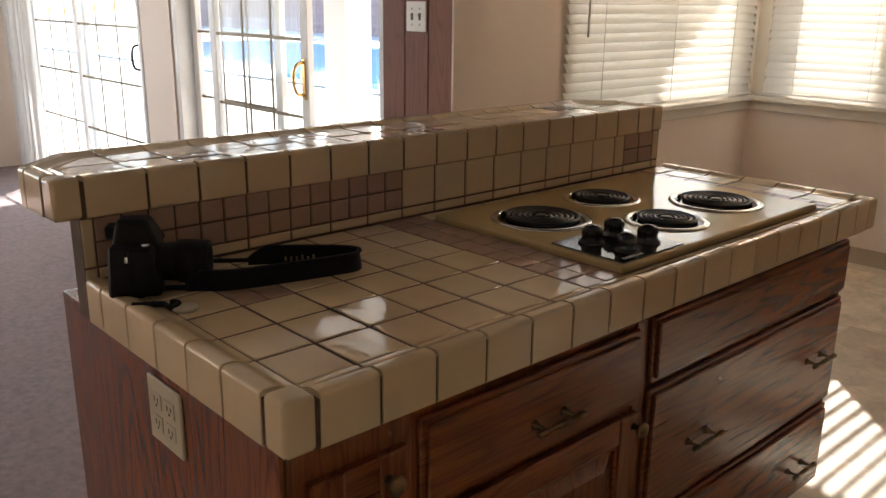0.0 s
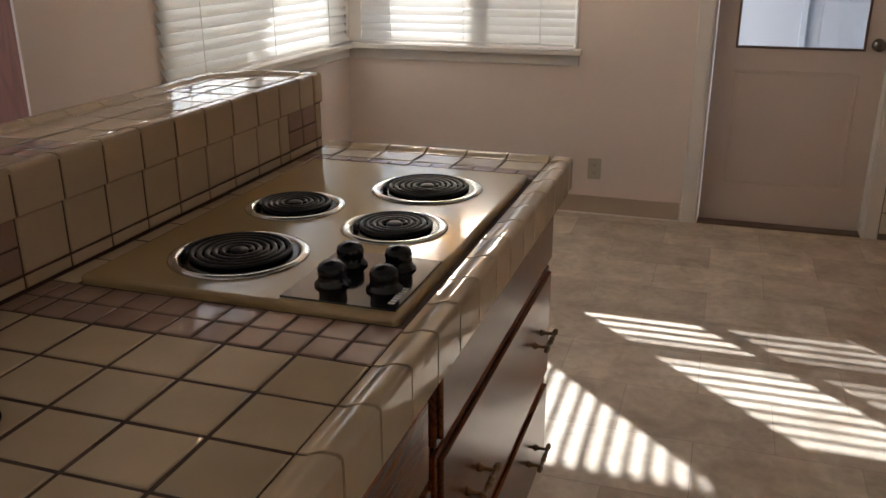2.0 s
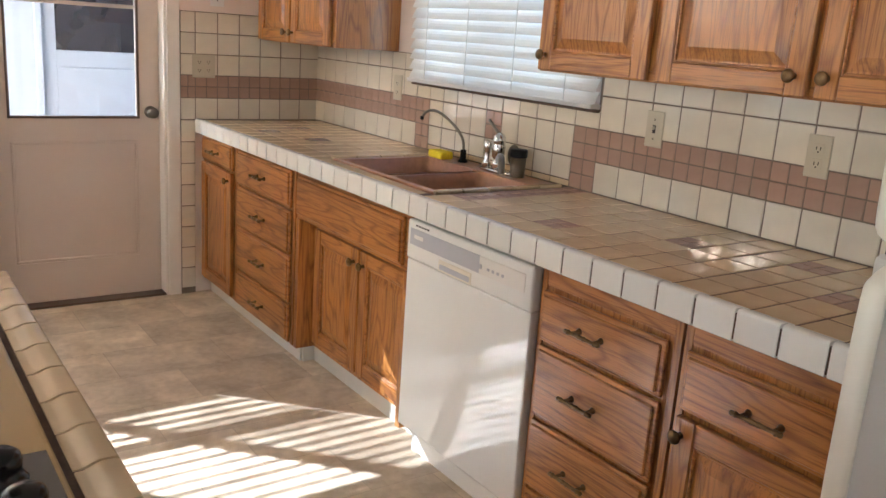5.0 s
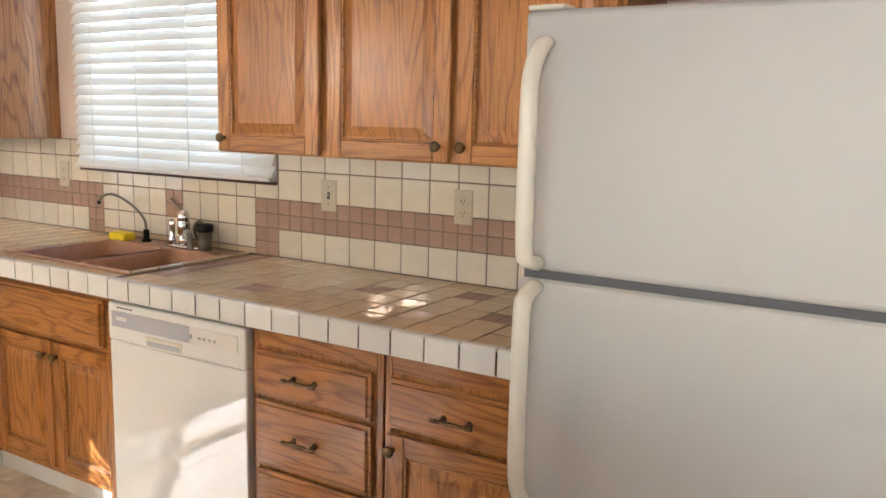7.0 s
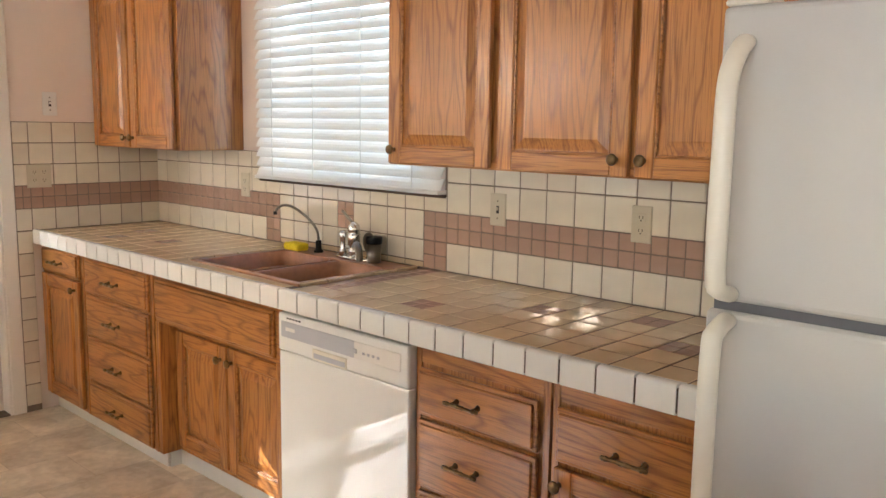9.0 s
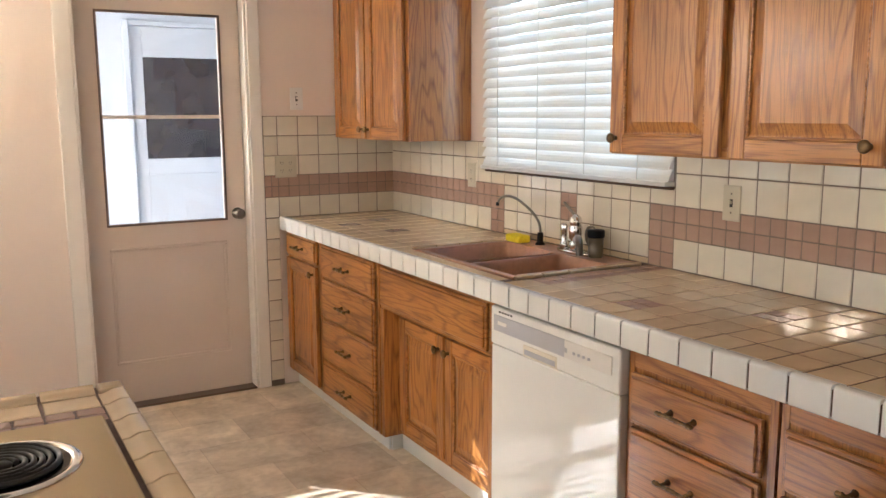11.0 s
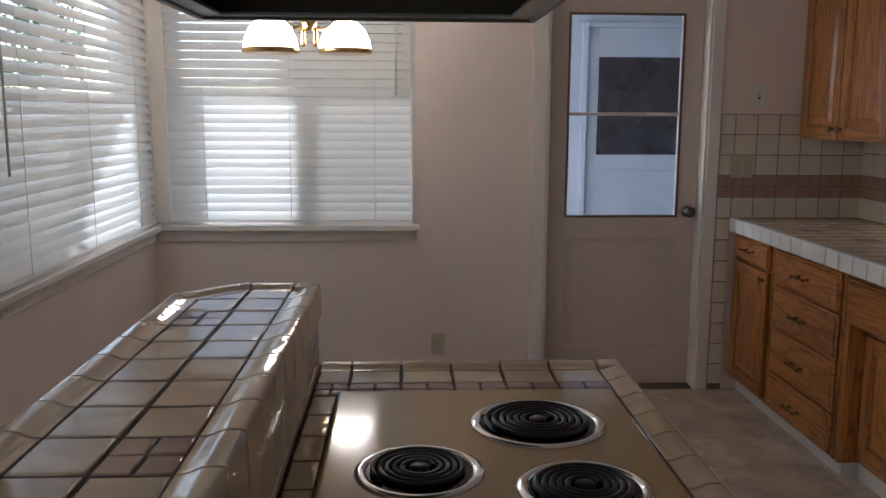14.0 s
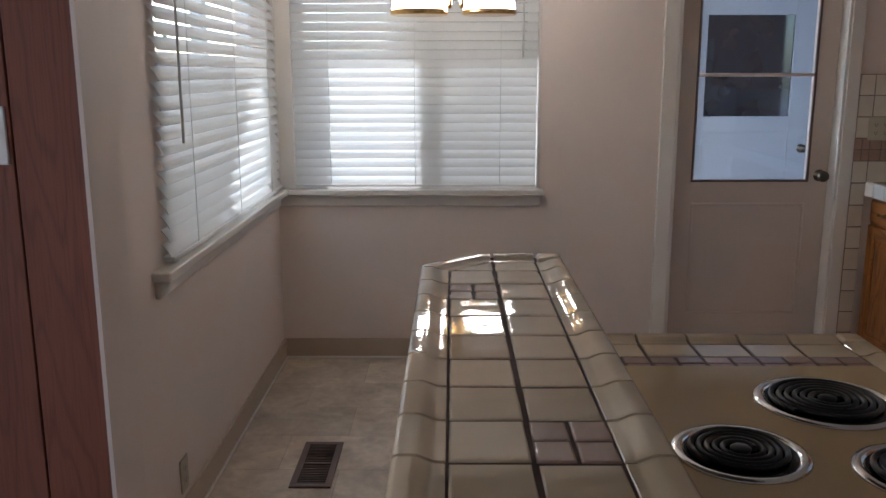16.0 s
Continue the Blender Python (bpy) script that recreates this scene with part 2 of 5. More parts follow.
def vinyl():
    """Sheet vinyl in a pattern of large slate-like blocks, mottled beige and taupe."""
    m = bpy.data.materials.new("mottled_sheet_vinyl")
    m.use_nodes = True
    nt = m.node_tree
    b = nt.nodes["Principled BSDF"]
    b.inputs["Roughness"].default_value = 0.52
    b.inputs["Specular IOR Level"].default_value = 0.4
    tc = nt.nodes.new("ShaderNodeTexCoord")
    br = nt.nodes.new("ShaderNodeTexBrick")
    br.inputs["Scale"].default_value = 1.0
    br.inputs["Brick Width"].default_value, br.inputs["Row Height"].default_value = 0.46, 0.3
    br.inputs["Mortar Size"].default_value = 0.0015
    br.inputs["Color1"].default_value, br.inputs["Color2"].default_value = (0.72, 0.62, 0.48, 1), (0.54, 0.455, 0.345, 1)
    br.inputs["Mortar"].default_value = (0.48, 0.4, 0.31, 1)
    nt.links.new(tc.outputs["Object"], br.inputs["Vector"])
    col = br.outputs["Color"]
    for sc, a, c in ((6, 0.78, 1.14), (28, 0.9, 1.07)):
        n = nt.nodes.new("ShaderNodeTexNoise")
        n.inputs["Scale"].default_value, n.inputs["Detail"].default_value, n.inputs["Distortion"].default_value = sc, 8, 0.6
        nt.links.new(tc.outputs["Object"], n.inputs["Vector"])
        r = nt.nodes.new("ShaderNodeValToRGB")
        r.color_ramp.elements[0].position, r.color_ramp.elements[1].position = 0.32, 0.68
        r.color_ramp.elements[0].color, r.color_ramp.elements[1].color = (a, a * 0.97, a * 0.93, 1), (c, c, c, 1)
        nt.links.new(n.outputs["Fac"], r.inputs[0])
        mx = nt.nodes.new("ShaderNodeMix")
        mx.data_type, mx.blend_type = "RGBA", "MULTIPLY"
        mx.inputs["Factor"].default_value = 1
        nt.links.new(col, mx.inputs["A"])
        nt.links.new(r.outputs[0], mx.inputs["B"])
        col = mx.outputs["Result"]
    nt.links.new(col, b.inputs["Base Color"])
    bp = nt.nodes.new("ShaderNodeBump")
    bp.inputs["Strength"].default_value, bp.inputs["Distance"].default_value = 0.12, 0.002
    nt.links.new(n.outputs["Fac"], bp.inputs["Height"])
    nt.links.new(bp.outputs[0], b.inputs["Normal"])
    return m


def glass():
    m = bpy.data.materials.new("window_glass")
    m.use_nodes = True
    nt = m.node_tree
    nt.nodes.remove(nt.nodes["Principled BSDF"])
    tr, gl, mx = (nt.nodes.new("ShaderNode" + k) for k in ("BsdfTransparent", "BsdfGlossy", "MixShader"))
    tr.inputs[0].default_value = (0.97, 0.98, 0.98, 1)
    gl.inputs["Roughness"].default_value = 0.02
    mx.inputs[0].default_value = 0.05
    nt.links.new(tr.outputs[0], mx.inputs[1])
    nt.links.new(gl.outputs[0], mx.inputs[2])
    nt.links.new(mx.outputs[0], nt.nodes["Material Output"].inputs["Surface"])
    return m


def glow(name, color, strength):
    m = bpy.data.materials.new(name)
    m.use_nodes = True
    b = m.node_tree.nodes["Principled BSDF"]
    b.inputs["Base Color"].default_value = (*color, 1)
    b.inputs["Emission Color"].default_value = (*color, 1)
    b.inputs["Emission Strength"].default_value = strength
    b.inputs["Roughness"].default_value = 0.15
    return m


def screen_mesh():
    """Fine grey mesh cloth, half open."""
    m = bpy.data.materials.new("insect_screen_cloth")
    m.use_nodes = True
    nt = m.node_tree
    nt.nodes["Principled BSDF"].inputs["Base Color"].default_value = (0.12, 0.13, 0.14, 1)
    nt.nodes["Principled BSDF"].inputs["Roughness"].default_value = 0.7
    tr, mx = nt.nodes.new("ShaderNodeBsdfTransparent"), nt.nodes.new("ShaderNodeMixShader")
    mx.inputs[0].default_value = 0.42
    nt.links.new(tr.outputs[0], mx.inputs[1])
    nt.links.new(nt.nodes["Principled BSDF"].outputs[0], mx.inputs[2])
    nt.links.new(mx.outputs[0], nt.nodes["Material Output"].inputs["Surface"])
    return m


M_screen = screen_mesh()
M_vinyl = vinyl()
M_glass = glass()
M_shade = glow("lit_opal_glass", (1.0, 0.8, 0.58), 9.0)
M_bulb = glow("lit_bulb", (1.0, 0.77, 0.5), 240.0)


# ---- mesh helpers ----
def box(bm, x0, x1, y0, y1, z0, z1, soft=0.0, seg=1):
    v = [bm.verts.new(p) for p in ((x0, y0, z0), (x1, y0, z0), (x1, y1, z0), (x0, y1, z0), (x0, y0, z1), (x1, y0, z1), (x1, y1, z1), (x0, y1, z1))]
    f = [bm.faces.new([v[i] for i in q]) for q in ((3, 2, 1, 0), (4, 5, 6, 7), (0, 1, 5, 4), (1, 2, 6, 5), (2, 3, 7, 6), (3, 0, 4, 7))]
    if soft:
        bmesh.ops.bevel(bm, geom=list({e for q in f for e in q.edges}), offset=soft, segments=seg, affect="EDGES", profile=0.5)
    return bm


def boxes(*specs, soft=0.0, seg=1):
    bm = bmesh.new()
    for s in specs:
        box(bm, *s, soft=soft, seg=seg)
    return bm


def lathe(bm, profile, m=Matrix(), n=20):
    """Turn a profile of (radius, height) about z, placed by m."""
    rings = []
    for r, h in profile:
        rings.append([bm.verts.new(m @ Vector((r * math.cos(6.28319 * i / n), r * math.sin(6.28319 * i / n), h))) for i in range(n)])
    for a, b in zip(rings, rings[1:]):
        for i in range(n):
            f = bm.faces.new((a[i], a[(i + 1) % n], b[(i + 1) % n], b[i]))
            f.smooth = True
    if profile[0][0] > 1e-4:
        bm.faces.new(rings[0][::-1])
    if profile[-1][0] > 1e-4:
        bm.faces.new(rings[-1])
    return bm


def tube(bm, pts, r, n=10, radii=None):
    """A round tube along points."""
    pts = [Vector(p) for p in pts]
    rings = []
    side = None
    for i, p in enumerate(pts):
        d = (pts[min(i + 1, len(pts) - 1)] - pts[max(i - 1, 0)]).normalized()
        if side is None:
            side = d.orthogonal().normalized()
        side = (side - d * side.dot(d)).normalized()
        up = d.cross(side)
        rr = radii[i] if radii else r
        rings.append([bm.verts.new(p + rr * (math.cos(6.28319 * k / n) * side + math.sin(6.28319 * k / n) * up)) for k in range(n)])
    for a, b in zip(rings, rings[1:]):
        for k in range(n):
            f = bm.faces.new((a[k], a[(k + 1) % n], b[(k + 1) % n], b[k]))
            f.smooth = True
    bm.faces.new(rings[0][::-1])
    bm.faces.new(rings[-1])
    return bm


def prism(bm, poly, axis, a, b):
    """Extrude a polygon of 2D points along an axis from a to b. The points are the other two axes in order."""
    def at(p, t):
        c = list(p)
        c.insert("xyz".index(axis), t)
        return c
    lo = [bm.verts.new(at(p, a)) for p in poly]
    hi = [bm.verts.new(at(p, b)) for p in poly]
    n = len(poly)
    for i in range(n):
        bm.faces.new((lo[i], lo[(i + 1) % n], hi[(i + 1) % n], hi[i]))
    bm.faces.new(lo[::-1])
    bm.faces.new(hi)
    return bm


def mesh(name, bm, material):
    bmesh.ops.recalc_face_normals(bm, faces=bm.faces)
    me = bpy.data.meshes.new(name)
    bm.to_mesh(me)
    bm.free()
    me.materials.append(material)
    return me


def part(name, bm, material, parent, label=""):
    ob = new(name, bm if isinstance(bm, bpy.types.Mesh) else mesh(name, bm, material))
    ob.parent = parent
    if label:
        ob["label"] = label
    return ob


def piece(name, me, parent, at):
    ob = new(name, me)
    ob.parent = parent
    ob.location = at
    return ob


def thing(name, label, category, bm=None, material=None, group="", kind="", at=None):
    ob = new(name, mesh(name, bm, material) if bm else None)
    if at:
        ob.location = at
    return tagged(ob, label, category, group, kind)


def structure(name, bm, material, label="", category=""):
    return tagged(new(name, mesh(name, bm, material)), label, category, kind="structure")


# ---- the large structure ----
XL, XR, YF, CEIL = -0.68, 2.925, 6.39, 2.44
structure("floor", boxes((-0.87, 3.1, -1.6, 6.55, -0.1, 0.0)), M_vinyl, "mottled beige sheet vinyl floor", "floor")
structure("carpet_floor", boxes((-5.8, 0.14, -1.6, 3.86, 0.001, 0.014)), M_carpet, "worn mauve cut-pile carpet", "carpet")
structure("carpet_base", boxes((-5.8, -0.87, -1.6, 3.86, -0.1, 0.0)), M_conc)
structure("ceiling", boxes((-5.95, 3.1, -1.6, 4.0, CEIL, CEIL + 0.12), (-0.87, 3.1, 4.0, 6.55, CEIL, CEIL + 0.12)), M_ceil, "plain painted ceiling", "ceiling")
# far wall with its window and door openings
W0, W1, WZ, WT = -0.59, 0.608, 0.885, 2.08
D0, D1, DT = 1.285, 2.10, 2.06
T = 0.15
structure("wall_north", boxes((XL - T, W0, YF, YF + T, 0, CEIL), (W0, W1, YF, YF + T, 0, WZ), (W0, W1, YF, YF + T, WT, CEIL), (W1, D0, YF, YF + T, 0, CEIL),
          (D0, D1, YF, YF + T, DT, CEIL), (D1, XR + T, YF, YF + T, 0, CEIL)), M_wall, "pinkish beige painted wall", "wall")
V0, V1 = 4.72, 6.28
structure("wall_west", boxes((XL - T, XL, 4.0, V0, 0, CEIL), (XL - T, XL, V0, V1, 0, WZ), (XL - T, XL, V0, V1, WT, CEIL), (XL - T, XL, V1, YF, 0, CEIL)), M_wall, "pinkish beige painted wall", "wall")
S0, S1, SZ, ST = 4.29, 5.395, 1.20, 2.08
structure("wall_east", boxes((XR, XR + T, -1.6, S0, 0, CEIL), (XR, XR + T, S0, S1, 0, SZ), (XR, XR + T, S0, S1, ST, CEIL), (XR, XR + T, S1, YF, 0, CEIL)), M_wall, "pinkish beige painted wall", "wall")
structure("wall_south", boxes((-5.95, 3.1, -1.75, -1.6, 0, CEIL)), M_wall)
# unseen wall; its window opening and frame are added to hold the fill lamp
structure("wall_family_west", boxes((-5.95, -5.8, -1.6, -1.0, 0, CEIL), (-5.95, -5.8, 3.2, 4.0, 0, CEIL), (-5.95, -5.8, -1.0, 3.2, 0, 0.6), (-5.95, -5.8, -1.0, 3.2, 2.1, CEIL)), M_wall)
structure("wall_family_west_frame", boxes((-5.9, -5.85, -1.0, -0.95, 0.6, 2.1), (-5.9, -5.85, 3.15, 3.2, 0.6, 2.1), (-5.9, -5.85, 1.07, 1.13, 0.6, 2.1), (-5.9, -5.85, -0.95, 1.07, 0.6, 0.65), (-5.9, -5.85, 1.13, 3.15, 0.6, 0.65), (-5.9, -5.85, -0.95, 1.07, 2.05, 2.1), (-5.9, -5.85, 1.13, 3.15, 2.05, 2.1)), M_white)
# the wall of the family room with two sliding doors; oak panelling at its end
P0, P1, Q0, Q1, PT = -0.957, -2.9, -3.36, -5.70, 2.05
structure("wall_patio", boxes((P0, -0.535, 3.862, 4.0, 0, CEIL), (P1, P0, 3.862, 4.0, PT, CEIL), (Q0, P1, 3.862, 4.0, 0, CEIL), (Q1, Q0, 3.862, 4.0, PT, CEIL), (-5.95, Q1, 3.862, 4.0, 0, CEIL)), M_wall,
          "pinkish beige painted wall", "wall")
pan = tagged(new("wall_panelling", mesh("wall_panelling", boxes((P0 + 0.008, -0.53, 3.846, 3.858, 0.0, CEIL)), M_hole)), "reddish oak board panelling on the wall end", "panelling", kind="structure")
for i in range(3):
    x0 = -0.53 - 0.141 * (i + 1)
    part("board", boxes((x0 + 0.002, x0 + 0.139, 3.838, 3.847, 0.0, CEIL), soft=0.0015), M_panel, pan)
structure("corner_trim", boxes((-0.535, -0.526, 3.836, 4.0, 0, CEIL)), M_wall)
pst = tagged(new("wall_post", mesh("wall_post", boxes((Q0 + 0.03, P1 - 0.03, 3.85, 3.86, 0, CEIL)), M_wall)), "pinkish wall strip between the sliding doors", "wall", kind="structure")

# ---- baseboards, casings, sills ----
structure("baseboard", boxes((XL + 0.012, D0 - 0.085, YF - 0.012, YF, 0, 0.10), (XL, XL + 0.012, 4.0, YF, 0, 0.10), soft=0.002), M_base, "tan vinyl cove base along the wall", "baseboard")
structure("door_casing", boxes((D0 - 0.075, D0, YF - 0.018, YF, 0, DT + 0.075), (D1, D1 + 0.065, YF - 0.018, YF, 0, DT + 0.075), (D0, D1, YF - 0.018, YF, DT, DT + 0.075),
          (D0 - 0.002, D0 + 0.014, YF - 0.012, YF + 0.14, 0, DT), (D1 - 0.014, D1 + 0.002, YF - 0.012, YF + 0.14, 0, DT), soft=0.004), M_trim, "cream painted door casing, chipped on one jamb", "casing")
structure("window_sill", boxes((XL + 0.05, W1 + 0.038, YF - 0.055, YF + 0.05, 0.852, 0.882), (XL + 0.012, W1 + 0.025, YF - 0.016, YF, 0.795, 0.852), soft=0.004), M_trim, "cream painted window sill and apron", "window sill")
structure("window_sill_west", boxes((XL - 0.05, XL + 0.055, 4.555, YF - 0.003, 0.853, 0.883), (XL, XL + 0.016, 4.575, YF - 0.02, 0.797, 0.853), soft=0.004), M_trim, "cream painted window sill and apron", "window sill")
structure("window_trim", boxes((XL + 0.002, W0, YF - 0.014, YF - 0.001, 0.884, WT + 0.06), (W1, W1 + 0.012, YF - 0.010, YF - 0.001, 0.884, WT), (XL + 0.002, XL + 0.016, 6.337, YF - 0.016, 0.884, WT + 0.06), soft=0.002), M_trim, "cream painted corner trim", "trim")


def window(name, axis, wall, a, b, z0, z1, out, mid, screen=False):
    """A framed window set in the outer half of a wall; out is the sign of the way outdoors."""
    w = tagged(new(name), "white framed sliding window behind blinds", "window", kind="structure")
    d0, d1 = sorted((wall + out * 0.07, wall + out * 0.12))

    def bar(n, u0, u1, w0, w1, m=M_white, thin=0.0):
        c0, c1 = (d0 + thin, d1 - thin)
        s = (u0, u1, c0, c1, w0, w1) if axis == "x" else (c0, c1, u0, u1, w0, w1)
        return part(n, boxes(s, soft=0.003 if not thin else 0.0), m, w)
    bar("window_frame", a, a + 0.045, z0, z1)
    bar("window_frame", b - 0.045, b, z0, z1)
    bar("window_frame", a + 0.045, b - 0.045, z0, z0 + 0.045)
    bar("window_frame", a + 0.045, b - 0.045, z1 - 0.045, z1)
    bar("meeting_stile", mid - 0.03, mid + 0.03, z0 + 0.045, z1 - 0.045)
    for u0, u1 in ((a + 0.045, mid - 0.03), (mid + 0.03, b - 0.045)):
        g = bar("pane", u0, u1, z0 + 0.045, z1 - 0.045, M_glass, 0.022)
        g.visible_shadow = False
    if screen:
        # an insect screen on the outer face of the second sash
        c0, c1 = sorted((wall + out * 0.126, wall + out * 0.1265))
        u0, u1, w0, w1 = mid + 0.02, b - 0.03, z0 + 0.03, z1 - 0.03
        part("insect_screen", boxes((u0, u1, c0, c1, w0, w1) if axis == "x" else (c0, c1, u0, u1, w0, w1)), M_screen, w, "grey insect screen")
    return w


window("window_1", "x", YF, W0, W1, WZ, WT, 1, -0.02, True)
window("window_2", "y", XL, V0, V1, WZ, WT, -1, 5.5)
window("window_3", "y", XR, S0, S1, SZ, ST, 1, 4.83)


# ---- blinds ----
def blind(axis, plane, into, a, b, z0, z1, tilt, group, wand=None, cords=(0.15, 0.5, 0.85), shut=()):
    """Two-inch slats on cords. into: sign of the way into the room. tilt: degrees by which the room edge dips."""
    th = thing("window_blind", "white two-inch slatted blind, lowered and tilted nearly shut", "blind", group=group)
    pitch, width, n = 0.0435, 0.05, int((z1 - z0 - 0.06) / 0.0435)
    bm = bmesh.new()
    prof = [(-0.5, -0.0016), (-0.25, 0.0004), (0, 0.0012), (0.25, 0.0004), (0.5, -0.0016), (0.5, 0.001), (0.25, 0.003), (0, 0.0038), (-0.25, 0.003), (-0.5, 0.001)]
    t = radians(-tilt * into)
    pts = [(u * width * math.cos(t) - v * math.sin(t), u * width * math.sin(t) + v * math.cos(t)) for u, v in prof]
    if axis == "x":
        prism(bm, pts, "x", a, b)
    else:
        prism(bm, pts, "y", a, b)
    slat = mesh("slat", bm, M_slat)
    rng = random.Random(3)
    for i in range(n):
        z = z0 + 0.035 + pitch * i
        s = piece("slat", slat, th, (0, plane, z) if axis == "x" else (plane, 0, z))
        turn = radians(rng.uniform(-1.5, 1.5) + (20 if i in shut else 0))
        s.rotation_euler = (turn, 0, 0) if axis == "x" else (0, turn, 0)

    def bar(name, u0, u1, w0, w1, half, m):
        s = (u0, u1, plane - half, plane + half, w0, w1) if axis == "x" else (plane - half, plane + half, u0, u1, w0, w1)
        part(name, boxes(s, soft=0.002), m, th)
    bar("bottom_rail", a, b, z0, z0 + 0.016, 0.025, M_slat)
    bar("head_rail", a, b, z1 - 0.045, z1, 0.028, M_white)
    for c in cords:
        u = a + (b - a) * c
        for off in (-0.024, 0.024):
            p = (u, plane + off) if axis == "x" else (plane + off, u)
            part("cord", lathe(bmesh.new(), [(0.0012, z0 + 0.016), (0.0012, z1 - 0.045)], Matrix.Translation((*p, 0)), 5), M_cord, th)
    if wand:
        u, w0 = wand
        p = (u, plane + into * 0.04) if axis == "x" else (plane + into * 0.04, u)
        part("wand", lathe(bmesh.new(), [(0.0045, w0), (0.0045, z1 - 0.03)], Matrix.Translation((*p, 0)), 8), M_cord, th)
    return th


blind("x", YF - 0.012, -1, W0 + 0.004, W1 - 0.004, 0.892, WT - 0.002, 57, "blinds", (0.53, 1.52), shut=(4, 5))
blind("y", XL + 0.012, 1, 4.659, 6.331, 0.892, WT - 0.002, 55, "blinds", (4.765, 1.24))
blind("y", XR - 0.032, -1, 4.227, S1 + 0.005, 1.2, ST - 0.002, 60, "blinds", None, (0.12, 0.37, 0.63, 0.88))

# ---- kitchen door ----
door = tagged(new("door_1"), "beige painted half-glazed door, shut", "door", kind="structure")
dx0, dx1, dy0, dy1 = D0 + 0.017, D1 - 0.017, 6.455, 6.497
gx0, gx1, gz0, gz1, gm = 1.405, 1.98, 0.915, 1.93, 1.437
part("door_leaf", boxes((dx0, gx0, dy0, dy1, 0.012, DT - 0.004), (gx1, dx1, dy0, dy1, 0.012, DT - 0.004), (gx0, gx1, dy0, dy1, gz1, DT - 0.004), (gx0, gx1, dy0, dy1, 0.80, gz0),
     (gx0, gx1, dy0, dy1, 0.012, 0.21), (gx0, gx1, dy0 + 0.012, dy1 - 0.01, 0.21, 0.80)), M_door, door)
part("panel_moulding", boxes((gx0, gx1, dy0 + 0.002, dy0 + 0.013, 0.785, 0.80), (gx0, gx1, dy0 + 0.002, dy0 + 0.013, 0.21, 0.225), (gx0, gx0 + 0.015, dy0 + 0.002, dy0 + 0.013, 0.225, 0.785), (gx1 - 0.015, gx1, dy0 + 0.002, dy0 + 0.013, 0.225, 0.785), soft=0.003), M_door, door)
part("glazing_bead", boxes((gx0 - 0.008, gx1 + 0.008, dy0 - 0.004, dy0 + 0.01, gz0 - 0.008, gz0 + 0.004), (gx0 - 0.008, gx1 + 0.008, dy0 - 0.004, dy0 + 0.01, gz1 - 0.004, gz1 + 0.008), (gx0 - 0.008, gx0 + 0.004, dy0 - 0.004, dy0 + 0.01, gz0 + 0.004, gz1 - 0.004), (gx1 - 0.004, gx1 + 0.008, dy0 - 0.004, dy0 + 0.01, gz0 + 0.004, gz1 - 0.004), soft=0.001), M_reg, door, "dark bronze glazing bead")
part("muntin", boxes((gx0, gx1, dy0 + 0.005, dy1 - 0.005, gm - 0.009, gm + 0.009), soft=0.003), M_door, door)
for z0, z1 in ((gz0 + 0.004, gm - 0.012), (gm + 0.012, gz1 - 0.004)):
    part("pane", boxes((gx0 + 0.004, gx1 - 0.004, dy0 + 0.018, dy0 + 0.022, z0, z1)), M_glass, door).visible_shadow = False
kn = Matrix.Translation((2.04, dy0, 0.94)) @ Matrix.Rotation(radians(90), 4, "X")
part("door_knob", lathe(bmesh.new(), [(0.03, 0), (0.03, 0.005), (0.012, 0.01), (0.011, 0.03), (0.022, 0.036), (0.028, 0.048), (0.026, 0.06), (0.014, 0.067), (0.001, 0.068)], kn, 24), M_nickel, door, "worn brass-nickel door knob")
part("threshold", boxes((D0, D1, YF - 0.01, YF + 0.14, 0.0005, 0.011), soft=0.003), M_reg, door)

# ---- wall plates ----
def plate(kind, axis, sign, at, gangs=1, m=None):
    """A cover plate on a wall; its face looks along sign * axis."""
    m = m or M_plate
    labels = {"outlet": "ivory duplex outlet plate on the wall", "switch": "toggle switch plate on the wall"}
    th = thing(kind + "_plate", labels[kind], kind, at=at)
    w = 0.035 + 0.023 * (gangs - 1)

    def bx(u0, u1, z0, z1, d0, d1, soft=0.0):
        e0, e1 = sorted((sign * d0, sign * d1))
        return boxes((u0, u1, e0, e1, z0, z1) if axis == "y" else (e0, e1, u0, u1, z0, z1), soft=soft)
    part("cover", bx(-w, w, -0.057, 0.057, 0.0, 0.006, 0.002), m, th)
    for g in range(gangs):
        c = (g - (gangs - 1) / 2) * 0.046
        if kind == "outlet":
            for dz in (-0.02, 0.02):
                part("socket", bx(c - 0.016, c + 0.016, dz - 0.014, dz + 0.014, 0.006, 0.008, 0.001), m, th)
                for du in (-0.006, 0.006):
                    part("slot", bx(c + du - 0.0012, c + du + 0.0012, dz - 0.003, dz + 0.006, 0.008, 0.0085), M_hole, th)
                part("slot", bx(c - 0.002, c + 0.002, dz - 0.010, dz - 0.006, 0.008, 0.0085), M_hole, th)
        else:
            part("toggle_slot", bx(c - 0.006, c + 0.006, -0.013, 0.013, 0.006, 0.0068), M_hole, th)
            part("toggle", bx(c - 0.004, c + 0.004, -0.002, 0.009, 0.0068, 0.016, 0.001), m, th)
            for dz in (-0.03, 0.03):
                part("screw", bx(c - 0.003, c + 0.003, dz - 0.003, dz + 0.003, 0.006, 0.0075, 0.001), M_nickel, th)
    return th


plate("outlet", "y", -1, (0.742, YF, 0.253))
